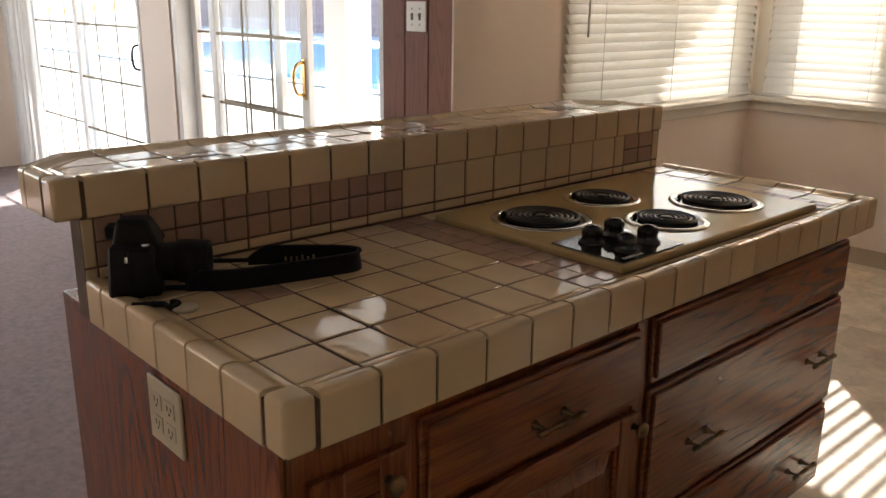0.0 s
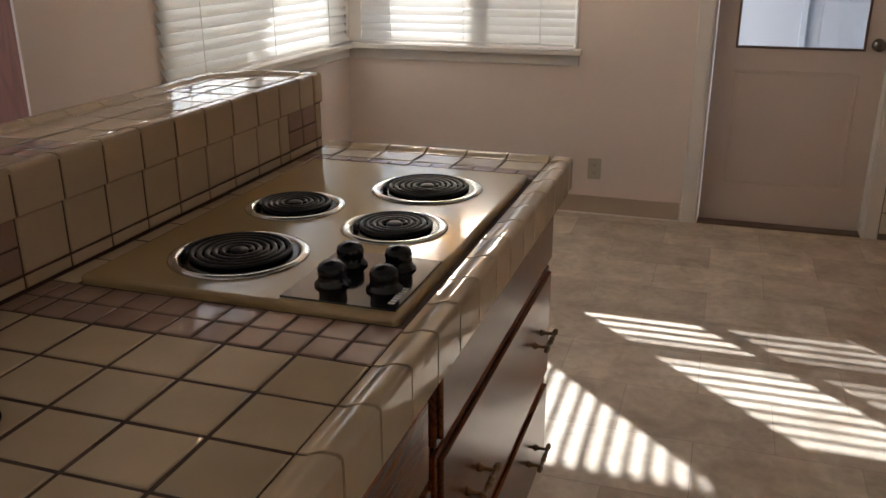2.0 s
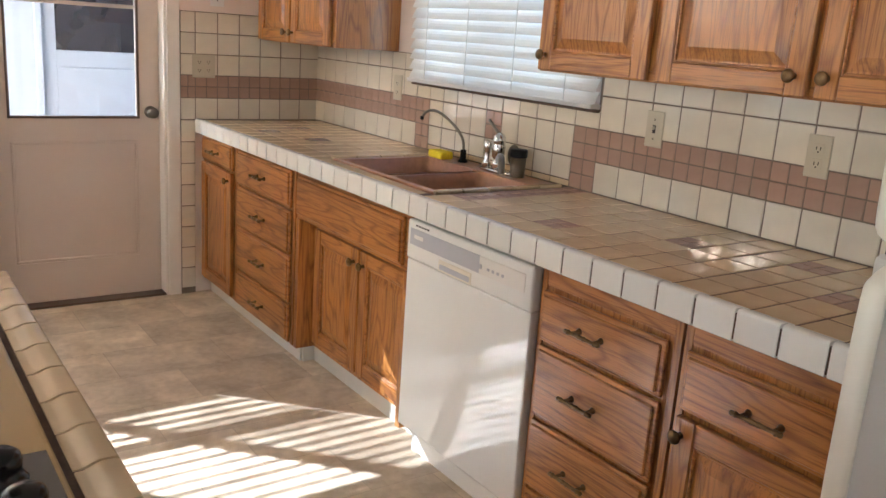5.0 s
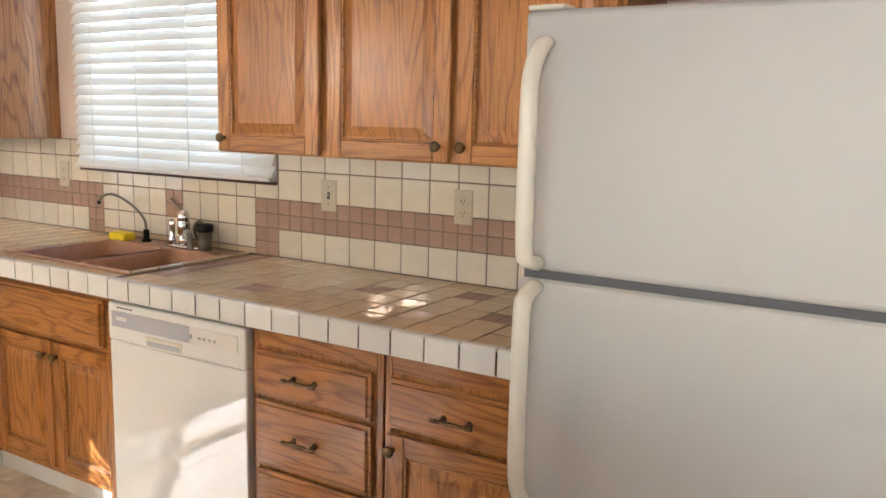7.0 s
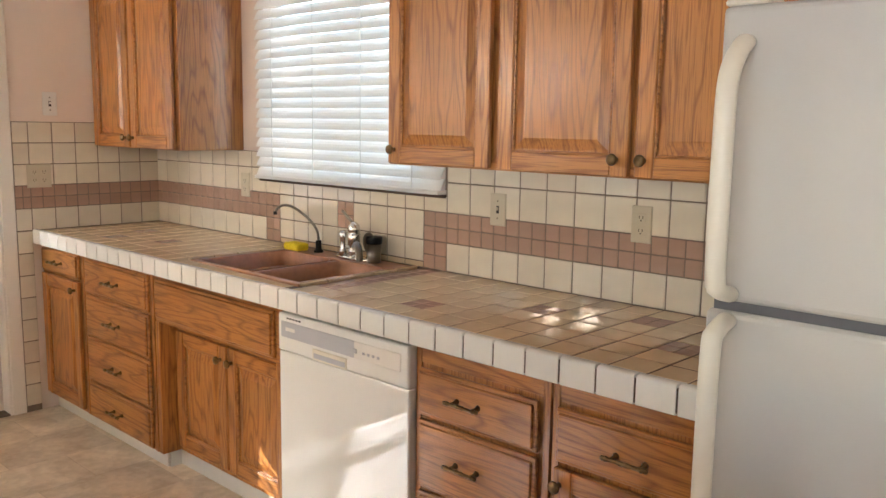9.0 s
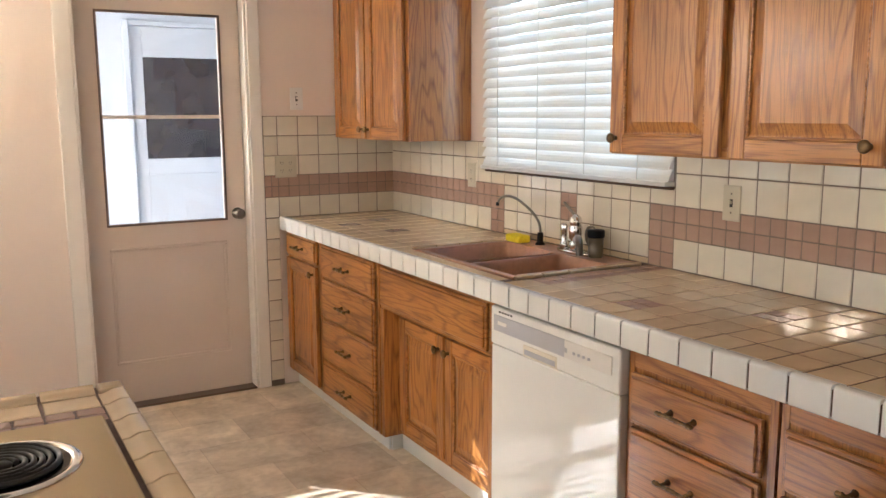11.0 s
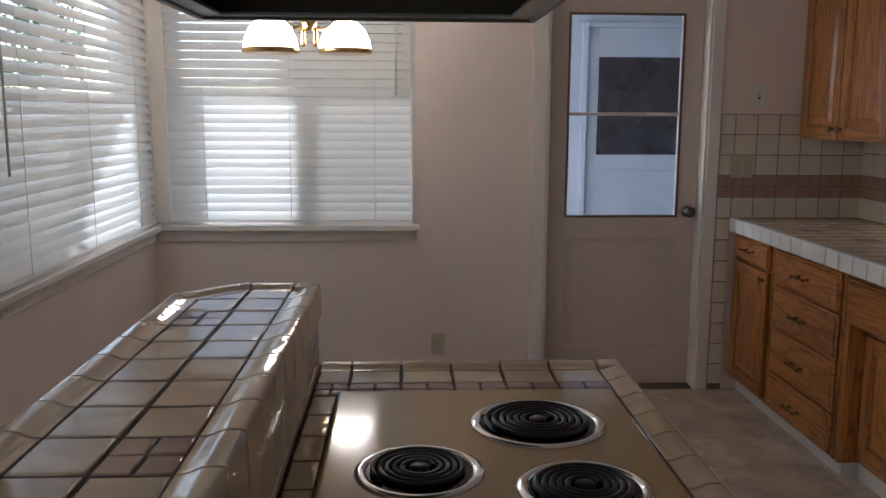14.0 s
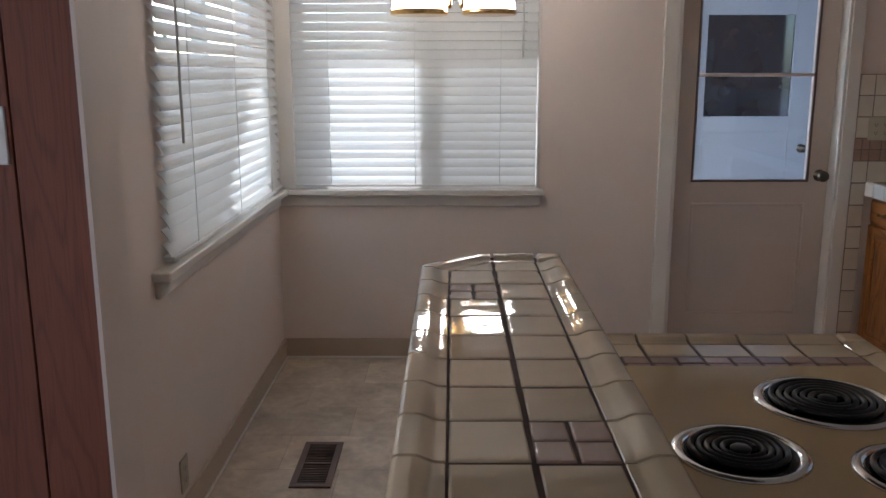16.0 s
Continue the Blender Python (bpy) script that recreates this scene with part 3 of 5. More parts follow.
plate("outlet", "x", 1, (XL, 4.71, 0.178))
plate("switch", "y", -1, (2.357, YF, 1.528), 1, M_plate_w)
plate("switch", "y", -1, (-0.738, 3.838, 1.33), 2, M_plate_w)

structure("floor_bead", boxes((XL + 0.013, D0 - 0.085, YF - 0.02, YF - 0.0125, 0.0005, 0.008), (XL + 0.0125, XL + 0.02, 4.0, YF - 0.02, 0.0005, 0.008)), M_trim, "pale bead at the foot of the wall", "trim")

# ---- floor register ----
reg = thing("floor_register", "brown metal floor vent with narrow louvres", "vent", boxes((-0.42, -0.27, 4.95, 5.325, 0.0005, 0.003)), M_hole, at=(0.028, 0.004, 0))
part("frame", boxes((-0.42, -0.27, 4.95, 4.975, 0.003, 0.008), (-0.42, -0.27, 5.30, 5.325, 0.003, 0.008), (-0.42, -0.397, 4.975, 5.30, 0.003, 0.008), (-0.293, -0.27, 4.975, 5.30, 0.003, 0.008), (-0.397, -0.293, 5.13, 5.145, 0.003, 0.008), soft=0.001), M_reg, reg)
for i in range(24):
    y = 4.982 + i * 0.0135
    if 5.122 < y < 5.148:
        continue
    part("louvre", boxes((-0.397, -0.293, y, y + 0.004, 0.003, 0.0065)), M_reg, reg)

# ---- cabinet pieces: s is the sign of the way that the face looks along x ----
def xs(X, s, d0, d1):
    return tuple(sorted((X + s * d0, X + s * d1)))


def drawer_front(parent, X, s, y0, y1, z0, z1, my, pulls=(), name="drawer"):
    d = part(name, boxes((*xs(X, s, 0.001, 0.013), y0, y1, z0, z1), (*xs(X, s, 0.012, 0.021), y0 + 0.011, y1 - 0.011, z0 + 0.011, z1 - 0.011), soft=0.003), my, parent)
    for y, z in pulls:
        pull(d, X + s * 0.021, s, y, z)
    return d


def pull(parent, X, s, y, z):
    """An antique brass bar pull with ringed ends on two turned posts."""
    bm = bmesh.new()
    rot = Matrix.Translation((X + s * 0.03, y - 0.062, z)) @ Matrix.Rotation(radians(-90), 4, "X")
    prof = [(0.001, 0.0), (0.005, 0.002), (0.0065, 0.006), (0.0045, 0.011), (0.007, 0.014), (0.007, 0.017), (0.0048, 0.02), (0.0048, 0.05), (0.0068, 0.053), (0.0055, 0.057), (0.0055, 0.067), (0.0068, 0.071), (0.0048, 0.074),
            (0.0048, 0.104), (0.007, 0.107), (0.007, 0.11), (0.0045, 0.113), (0.0065, 0.118), (0.005, 0.122), (0.001, 0.124)]
    lathe(bm, prof, rot, 10)
    for dy in (-0.038, 0.038):
        m = Matrix.Translation((X, y + dy, z)) @ Matrix.Rotation(radians(90 * s), 4, "Y")
        lathe(bm, [(0.009, 0), (0.008, 0.004), (0.0042, 0.009), (0.004, 0.026)], m, 10)
    return part("handle", bm, M_brass, parent, "antique brass bar pull")


def knob(parent, X, s, y, z):
    bm = lathe(bmesh.new(), [(0.008, 0), (0.006, 0.005), (0.005, 0.012), (0.013, 0.016), (0.0165, 0.021), (0.015, 0.026), (0.009, 0.029), (0.001, 0.031)], Matrix.Translation((X, y, z)) @ Matrix.Rotation(radians(90 * s), 4, "Y"), 16)
    return part("knob", bm, M_brass, parent, "antique brass ribbed knob")


def cab_door(parent, X, s, y0, y1, z0, z1, mz, my, knob_at=None):
    """A frame-and-raised-panel door."""
    st = 0.055
    bm = bmesh.new()
    a, b, c, e = y0 + st, y1 - st, z0 + st, z1 - st
    x1, x2 = X + s * 0.008, X + s * 0.017
    q0 = [bm.verts.new((x1, *p)) for p in ((a, c), (b, c), (b, e), (a, e))]
    i = 0.012
    q1 = [bm.verts.new((x1, *p)) for p in ((a + i, c + i), (b - i, c + i), (b - i, e - i), (a + i, e - i))]
    i = 0.042
    q2 = [bm.verts.new((x2, *p)) for p in ((a + i, c + i), (b - i, c + i), (b - i, e - i), (a + i, e - i))]
    for u, v in ((q0, q1), (q1, q2)):
        for k in range(4):
            bm.faces.new((u[k], u[(k + 1) % 4], v[(k + 1) % 4], v[k]))
    bm.faces.new(q2)
    bm.faces.new([bm.verts.new((X + s * 0.002, *p)) for p in ((a, c), (b, c), (b, e), (a, e))])
    d = part("door", bm, mz, parent)
    for u0, u1 in ((y0, a), (b, y1)):
        part("stile", boxes((*xs(X, s, 0.001, 0.02), u0, u1, z0, z1), soft=0.003), mz, d)
    for w0, w1 in ((z0, c), (e, z1)):
        part("rail", boxes((*xs(X, s, 0.001, 0.0195), a, b, w0, w1), soft=0.003), my, d)
    part("bead", boxes((*xs(X, s, 0.008, 0.0165), a, a + 0.007, c, e), (*xs(X, s, 0.008, 0.0165), b - 0.007, b, c, e), (*xs(X, s, 0.008, 0.0165), a + 0.007, b - 0.007, c, c + 0.007), (*xs(X, s, 0.008, 0.0165), a + 0.007, b - 0.007, e - 0.007, e), soft=0.002), my, d)
    if knob_at:
        knob(d, X + s * 0.02, s, *knob_at)
    return d


# ---- tile pieces ----
def tile_mesh(name, w, d, m, h=0.008, b=0.0022, r=0.0008):
    """A glazed tile w by d, standing h proud with rounded edges, centred on its middle, face up."""
    bm = bmesh.new()
    rings = []
    for i, z in ((r, -0.004), (0, h - b), (b * 0.4, h - b * 0.35), (b * 1.3, h)):
        rings.append([bm.verts.new((sx * (w / 2 - i), sy * (d / 2 - i), z)) for sx, sy in ((-1, -1), (1, -1), (1, 1), (-1, 1))])
    for u, v in zip(rings, rings[1:]):
        for k in range(4):
            f = bm.faces.new((u[k], u[(k + 1) % 4], v[(k + 1) % 4], v[k]))
            f.smooth = True
    bm.faces.new(rings[-1])
    return mesh(name, bm, m)


def cap_profile(w, h):
    """The section of a V-cap edge tile: across (0 at the inner joint, w at the front) and height below the top. It swells to a rounded lip."""
    lip = 0.0075
    pts = [(0.0, -0.006), (0.0, -0.001), (0.001, 0.0)]
    for k in range(1, 9):
        f = k / 8
        pts.append((w * (0.12 + 0.5 * f), lip * (3 * f * f - 2 * f ** 3)))
    r = 0.008
    for k in range(0, 6):
        a = radians(90 - 18 * k)
        pts.append((w - r + r * math.cos(a), lip - r + r * math.sin(a)))
    return pts + [(w, -h + 0.002), (w - 0.002, -h), (w - 0.010, -h), (w - 0.010, -0.006)]


def cap_mesh(name, length, w, h, m, axis, sign):
    """axis: the way the edge runs; sign: the way its front looks along the other axis."""
    bm = bmesh.new()
    prism(bm, [(sign * u, v) for u, v in cap_profile(w, h)], axis, -length / 2, length / 2)
    for f in bm.faces:
        f.smooth = True
    me = mesh(name, bm, m)
    me.set_sharp_from_angle(angle=radians(35))
    return me


GAP = 0.0058


class Tiler:
    """Lays tiles on a plane and shares the meshes of like tiles. lay() sets a tile by its joint lines."""
    def __init__(self, parent, plane, level, turn=None):
        self.parent, self.plane, self.level, self.made, self.turn = parent, plane, level, {}, turn
        self.rng = random.Random(5)

    def lay(self, u0, u1, v0, v1, m, name="tile", gap=None, jit=0.0006):
        gap = gap or (GAP if self.plane == "z" else 0.0042)
        w, d = round(u1 - u0 - gap, 4), round(v1 - v0 - gap, 4)
        if w < 0.008 or d < 0.008:
            return
        key = (w, d, m.name)
        if key not in self.made:
            self.made[key] = tile_mesh(name, w, d, m)
        u, v, l = (u0 + u1) / 2, (v0 + v1) / 2, self.level + self.rng.uniform(-jit, jit)
        if self.plane == "z":
            o = piece(name, self.made[key], self.parent, (u, v, l))
            o.rotation_euler = (self.rng.uniform(-0.007, 0.007), self.rng.uniform(-0.007, 0.007), 0)
        elif self.plane == "x":                                        # looks along turn * x; u is y, v is z
            o = piece(name, self.made[key], self.parent, (self.level + self.rng.uniform(-jit, jit), u, v))
            o.rotation_euler = (radians(90) + self.rng.uniform(-0.006, 0.006), 0, radians(90 * self.turn) + self.rng.uniform(-0.006, 0.006))
        else:                                                          # looks along -y; u is x, v is z
            o = piece(name, self.made[key], self.parent, (u, self.level + self.rng.uniform(-jit, jit), v))
            o.rotation_euler = (radians(90), 0, 0)

    def quarters(self, u0, u1, v0, v1, m, nu=2, nv=2):
        for i in range(nu):
            for j in range(nv):
                self.lay(u0 + (u1 - u0) * i / nu, u0 + (u1 - u0) * (i + 1) / nu, v0 + (v1 - v0) * j / nv, v0 + (v1 - v0) * (j + 1) / nv, m, gap=0.0035)


def steps(a, b, n):
    return [a + (b - a) * i / n for i in range(n + 1)]


# ---- island: oak base ----
IX0, IX1, IY0, IY1, TOP = 0.395, 1.035, 2.103, 3.878, 0.91
isl = thing("island_cabinet", "dark oak island cabinet with drawers and doors", "cabinet")
FX = 0.978
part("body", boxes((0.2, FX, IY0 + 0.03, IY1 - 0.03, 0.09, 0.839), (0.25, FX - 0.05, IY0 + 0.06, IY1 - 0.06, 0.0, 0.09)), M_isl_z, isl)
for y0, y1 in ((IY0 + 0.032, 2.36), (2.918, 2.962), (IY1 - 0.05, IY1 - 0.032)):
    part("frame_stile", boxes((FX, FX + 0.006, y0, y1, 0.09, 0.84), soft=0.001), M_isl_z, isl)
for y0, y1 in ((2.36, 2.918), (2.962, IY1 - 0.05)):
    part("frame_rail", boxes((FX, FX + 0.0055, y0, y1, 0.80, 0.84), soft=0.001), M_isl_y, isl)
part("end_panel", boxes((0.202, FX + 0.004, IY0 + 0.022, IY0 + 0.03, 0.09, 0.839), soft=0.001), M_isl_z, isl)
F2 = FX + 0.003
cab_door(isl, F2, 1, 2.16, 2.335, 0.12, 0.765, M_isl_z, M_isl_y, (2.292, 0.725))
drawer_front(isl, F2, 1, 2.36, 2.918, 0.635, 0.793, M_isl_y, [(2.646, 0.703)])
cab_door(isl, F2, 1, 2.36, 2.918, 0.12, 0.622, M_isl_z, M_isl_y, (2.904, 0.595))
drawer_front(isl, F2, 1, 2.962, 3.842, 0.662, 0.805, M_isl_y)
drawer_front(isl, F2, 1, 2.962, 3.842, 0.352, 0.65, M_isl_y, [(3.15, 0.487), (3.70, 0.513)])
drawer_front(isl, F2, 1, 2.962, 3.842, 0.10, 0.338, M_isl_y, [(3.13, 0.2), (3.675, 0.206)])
plate("outlet", "y", -1, (0.647, IY0 + 0.022, 0.746), 2)

# island worktop
ic = thing("island_countertop", "cream glazed tile worktop with mauve accents and dark grout", "worktop", boxes((IX0, IX1 - 0.0025, IY0 + 0.0025, IY1 - 0.0025, TOP - 0.070, TOP - 0.002)), M_grout)
tl = Tiler(ic, "z", TOP - 0.008)
CAP, LIP = 0.052, 0.062
ex, ey = IX1 - CAP, IY0 + CAP
hx0, hx1, hy0, hy1 = 0.45, 0.972, 2.87, 3.668
cols = [IX0 + 0.005] + [ex - 0.1035 * k for k in range(5, -1, -1)]
rows = [ey + 0.0998 * k for k in range(7)] + [hy0 - 0.003]
for i, (u0, u1) in enumerate(zip(cols, cols[1:])):
    for j, (v0, v1) in enumerate(zip(rows, rows[1:])):
        if j == 6:
            tl.quarters(u0, u1, v0, v1, M_pink)
        elif (i, j) == (2, 1):
            tl.quarters(u0, u1, v0, v1, M_pink)
        else:
            tl.lay(u0, u1, v0, v1, M_tile)
far0 = hy1 + 0.004
for u0, u1 in zip(cols, cols[1:]):
    tl.quarters(u0, u1, far0, far0 + 0.075, M_pink, 2, 2)
    tl.lay(u0, u1, far0 + 0.075, IY1 - CAP, M_tile)
for v0, v1 in zip(steps(hy0 - 0.004, far0, 8), steps(hy0 - 0.004, far0, 8)[1:]):
    tl.lay(IX0 + 0.005, hx0 - 0.001, v0, v1, M_tile)
capm = {}


def caps(parent, axis, sign, joints, inner, w, h, m, top=TOP):
    """A run of edge caps between joints along an axis."""
    for a, b in zip(joints, joints[1:]):
        key = (axis, sign, round(b - a, 4), w, h, m.name)
        if key not in capm:
            capm[key] = cap_mesh("edge_tile", b - a - GAP, w, h, m, axis, sign)
        c = (a + b) / 2
        piece("edge_tile", capm[key], parent, (inner, c, top) if axis == "y" else (c, inner, top))


def corner_cap(parent, cx, cy, sx, sy, w, h, m, top=TOP):
    bm = boxes((min(cx, cx + sx * w), max(cx, cx + sx * w), min(cy, cy + sy * w), max(cy, cy + sy * w), top - h, top + 0.0075), soft=0.008, seg=4)
    part("corner_tile", bm, m, parent)


capj = [ey + 0.0998 * k for k in range(17)] + [IY1 - CAP]
caps(ic, "y", 1, capj, ex, CAP, LIP + 0.01, M_tile)
caps(ic, "x", -1, cols, ey, CAP, LIP + 0.01, M_tile)
caps(ic, "x", 1, cols, IY1 - CAP, CAP, LIP + 0.01, M_tile)
corner_cap(ic, ex + 0.0025, ey - 0.0025, 1, -1, CAP - 0.0025, LIP + 0.01, M_tile)
corner_cap(ic, ex + 0.0025, IY1 - CAP + 0.0025, 1, 1, CAP - 0.0025, LIP + 0.01, M_tile)

# raised bar: riser wall, its tiled face and its top
BX0, BX1, BY0, BY1, BT = 0.132, 0.405, 2.062, 3.832, 1.09
bar = thing("bar_riser", "tiled riser wall behind the island worktop", "riser", boxes((IX0 - 0.045, IX0 + 0.002, IY0 + 0.002, BY1 - 0.004, 0.84, BT - 0.064)), M_grout)
tb = Tiler(bar, "x", IX0 - 0.0035, 1)
z0, z1, z2 = TOP + 0.001, TOP + 0.024, BT - 0.066
bys = [IY0 + 0.001] + [2.128 + 0.0987 * k for k in range(16)] + [3.655, 3.797, BY1 - 0.005]
for k, (v0, v1) in enumerate(zip(bys, bys[1:])):
    tb.lay(v0, v1, z0, z1, M_tile)
    if k == 0 or 8 <= k <= 16 or k == 18:
        tb.lay(v0, v1, z1, z2, M_tile)
    else:
        tb.quarters(v0, v1, z1, z2, M_pink)
bt = thing("breakfast_bar", "raised tiled bar top with clipped corners and mauve accents", "breakfast bar")
clip = 0.105


def slab(bm, x0, x1, y0, y1, z0, z1, c):
    prism(bm, [(x0, y0 + c), (x0 + c, y0), (x1, y0), (x1, y1), (x0 + c, y1), (x0, y1 - c)], "z", z0, z1)
    return bm


part("grout_bed", slab(bmesh.new(), BX0 + 0.0025, BX1 - 0.0025, BY0 + 0.0025, BY1 - 0.0025, BT - 0.064, BT - 0.002, clip), M_grout, bt)
tt = Tiler(bt, "z", BT - 0.008)
bc = [BX0 + CAP, (BX0 + BX1) / 2, BX1 - CAP]
br_ = [BY0 + CAP] + [2.128 + 0.0987 * k for k in range(1, 17)] + [BY1 - CAP]
for i, (u0, u1) in enumerate(zip(bc, bc[1:])):
    for j, (v0, v1) in enumerate(zip(br_, br_[1:])):
        if (i, j) in ((1, 8), (0, 14), (1, 2), (0, 5)):
            tt.quarters(u0, u1, v0, v1, M_pink)
        elif i == 0 and j in (0, len(br_) - 2):
            g, far = GAP / 2, j > 0
            va, vb = (v0 + g, v1 - g) if far else (v1 - g, v0 + g)
            k = 0.076 if far else -0.076
            part("clipped_tile", prism(bmesh.new(), [(u0 + g, va), (u1 - g, va), (u1 - g, vb), (u0 + g + 0.076, vb), (u0 + g, vb - k)], "z", BT - 0.012, BT), M_tile, bt)
        else:
            tt.lay(u0, u1, v0, v1, M_tile)
caps(bt, "y", 1, br_, bc[-1], CAP, 0.066, M_tile, BT)
caps(bt, "y", -1, [BY0 + clip] + br_[1:-1] + [BY1 - clip], bc[0], CAP, 0.066, M_tile, BT)
caps(bt, "x", 1, [BX0 + clip, bc[1], bc[2]], BY1 - CAP, CAP, 0.066, M_tile, BT)
caps(bt, "x", -1, [BX0 + clip, bc[1], bc[2]], BY0 + CAP, CAP, 0.066, M_tile, BT)
corner_cap(bt, bc[-1] + 0.0025, br_[0] - 0.0025, 1, -1, CAP - 0.0025, 0.066, M_tile, BT)
corner_cap(bt, bc[-1] + 0.0025, br_[-1] + 0.0025, 1, 1, CAP - 0.0025, 0.066, M_tile, BT)
for sy, yy in ((1, BY1), (-1, BY0)):
    bm = bmesh.new()
    L = clip * 1.414 - 0.006
    prism(bm, [(-u, v) for u, v in cap_profile(CAP, 0.066)], "y", -L / 2, L / 2)
    me = mesh("clipped_edge_tile", bm, M_tile)
    ob = piece("clipped_edge_tile", me, bt, (BX0 + clip / 2 + CAP * 0.7071, yy - sy * (clip / 2 + CAP * 0.7071), BT))
    ob.rotation_euler = (0, 0, radians(-45 * sy))

# ---- cooktop ----
hob = thing("electric_cooktop", "almond enamel four-coil electric cooktop set in the worktop", "cooktop")
bm = boxes((hx0, hx1, hy0, hy1, TOP - 0.012, TOP + 0.012), soft=0.008, seg=3)
part("deck", bm, M_hob, hob)
HT = TOP + 0.012


def burner(cx, cy, R):
    b = part("drip_ring", lathe(bmesh.new(), [(R - 0.016, -0.004), (R - 0.015, 0.003), (R - 0.008, 0.005), (R, 0.003), (R + 0.002, 0.0)], Matrix.Translation((cx, cy, HT)), 40), M_chrome, hob, "chrome drip ring")
    part("drip_bowl", lathe(bmesh.new(), [(0.012, 0.0005), (R * 0.5, 0.0006), (R - 0.016, 0.0022)], Matrix.Translation((cx, cy, HT)), 32), M_bowl, b)
    bm = bmesh.new()
    turns = 5.6 if R > 0.095 else 4.6
    pts = []
    n = int(turns * 26)
    r0, r1 = 0.02, R - 0.024
    for i in range(n + 1):
        f = i / n
        a = 6.28319 * turns * f
        r = r0 + (r1 - r0) * f
        pts.append((cx + r * math.cos(a), cy + r * math.sin(a), HT + 0.0065))
    tube(bm, pts, 0.0046, 7)
    lathe(bm, [(0.014, 0.003), (0.015, 0.008), (0.012, 0.0105), (0.001, 0.011)], Matrix.Translation((cx, cy, HT)), 18)
    part("coil", bm, M_coil, b)


burner(0.638, 3.025, 0.112)
burner(0.598, 3.296, 0.094)
burner(0.801, 3.485, 0.112)
burner(0.828, 3.23, 0.094)
cp = part("control_panel", boxes((0.785, 0.963, 2.886, 3.09, HT, HT + 0.003), soft=0.0012), M_blackglass, hob, "black control panel")
for kx, ky in ((0.84, 2.947), (0.92, 2.952), (0.832, 3.03), (0.91, 3.037)):
    bm = lathe(bmesh.new(), [(0.027, 0), (0.027, 0.003), (0.023, 0.007), (0.0205, 0.011), (0.021, 0.018), (0.0215, 0.024), (0.0195, 0.031), (0.013, 0.036), (0.001, 0.038)], Matrix.Translation((kx, ky, HT + 0.003)), 20)
    part("dial", bm, M_knob, cp)
for i in range(7):
    part("marking", boxes((0.944, 0.953, 2.905 + i * 0.009, 2.911 + i * 0.009, HT + 0.003, HT + 0.0034)), M_plate_w, cp)

# ---- camera with its strap, left on the worktop ----
dslr = thing("photo_camera", "black camera with lens and strap, lying on the worktop", "camera", at=(0, 0.035, 0))
mC = pose(0.478, 2.128, TOP, 0, 0, 55)


def shaped(bm, soft=0.0, seg=2):
    if soft:
        bmesh.ops.bevel(bm, geom=list(bm.edges), offset=soft, segments=seg, profile=0.6, affect="EDGES")
    bm.transform(mC)
    return bm


def tapered(x0, x1, y0, y1, z0, z1, fx0, fx1, fy):
    """A box whose top is drawn in."""
    bm = boxes((x0, x1, y0, y1, z0, z1))
    for v in bm.verts:
        if v.co.z > (z0 + z1) / 2:
            v.co.y *= fy
            v.co.x += fx0 if v.co.x < (x0 + x1) / 2 else -fx1
    return bm


body = part("camera_body", shaped(tapered(-0.034, 0.03, -0.07, 0.068, 0.0, 0.09, 0.004, 0.006, 0.93), 0.014, 3), M_black, dslr)
part("grip", shaped(tapered(0.0, 0.056, -0.07, -0.03, 0.004, 0.088, 0.0, 0.014, 0.98), 0.013, 3), M_black, dslr, "rubbered grip")
part("prism_hump", shaped(tapered(-0.03, 0.05, -0.036, 0.036, 0.08, 0.124, 0.008, 0.022, 0.62), 0.009, 3), M_black, dslr)
part("eyepiece", shaped(boxes((-0.042, -0.026, -0.016, 0.016, 0.09, 0.112)), 0.004), M_black, dslr)
part("screen", shaped(boxes((-0.038, -0.031, -0.032, 0.034, 0.018, 0.07)), 0.002), M_blackglass, dslr, "glossy rear screen")
part("mode_dial", lathe(bmesh.new(), [(0.012, 0), (0.0125, 0.003), (0.0125, 0.009), (0.011, 0.0105), (0.001, 0.0105)], mC @ Matrix.Translation((-0.004, 0.05, 0.088)), 20), M_black, dslr)
part("shutter_button", lathe(bmesh.new(), [(0.007, 0), (0.007, 0.004), (0.005, 0.0055), (0.001, 0.0055)], mC @ Matrix.Translation((0.03, -0.05, 0.086)), 16), M_chrome, dslr)
part("strap_lug", shaped(boxes((0.0, 0.006, -0.076, -0.066, 0.066, 0.076)), 0.002), M_chrome, dslr)
mL = pose(0.478, 2.128, TOP, 0, 0, 55) @ Matrix.Translation((0.036, 0.004, 0.044)) @ Matrix.Rotation(radians(90), 4, "Y")
part("lens", lathe(bmesh.new(), [(0.034, -0.012), (0.035, 0.008), (0.032, 0.012), (0.034, 0.03), (0.0335, 0.033), (0.0375, 0.037), (0.0378, 0.06), (0.0368, 0.063), (0.037, 0.066), (0.036, 0.086), (0.0345, 0.088), (0.03, 0.087), (0.028, 0.08), (0.001, 0.08)], mL, 28), M_black, dslr)


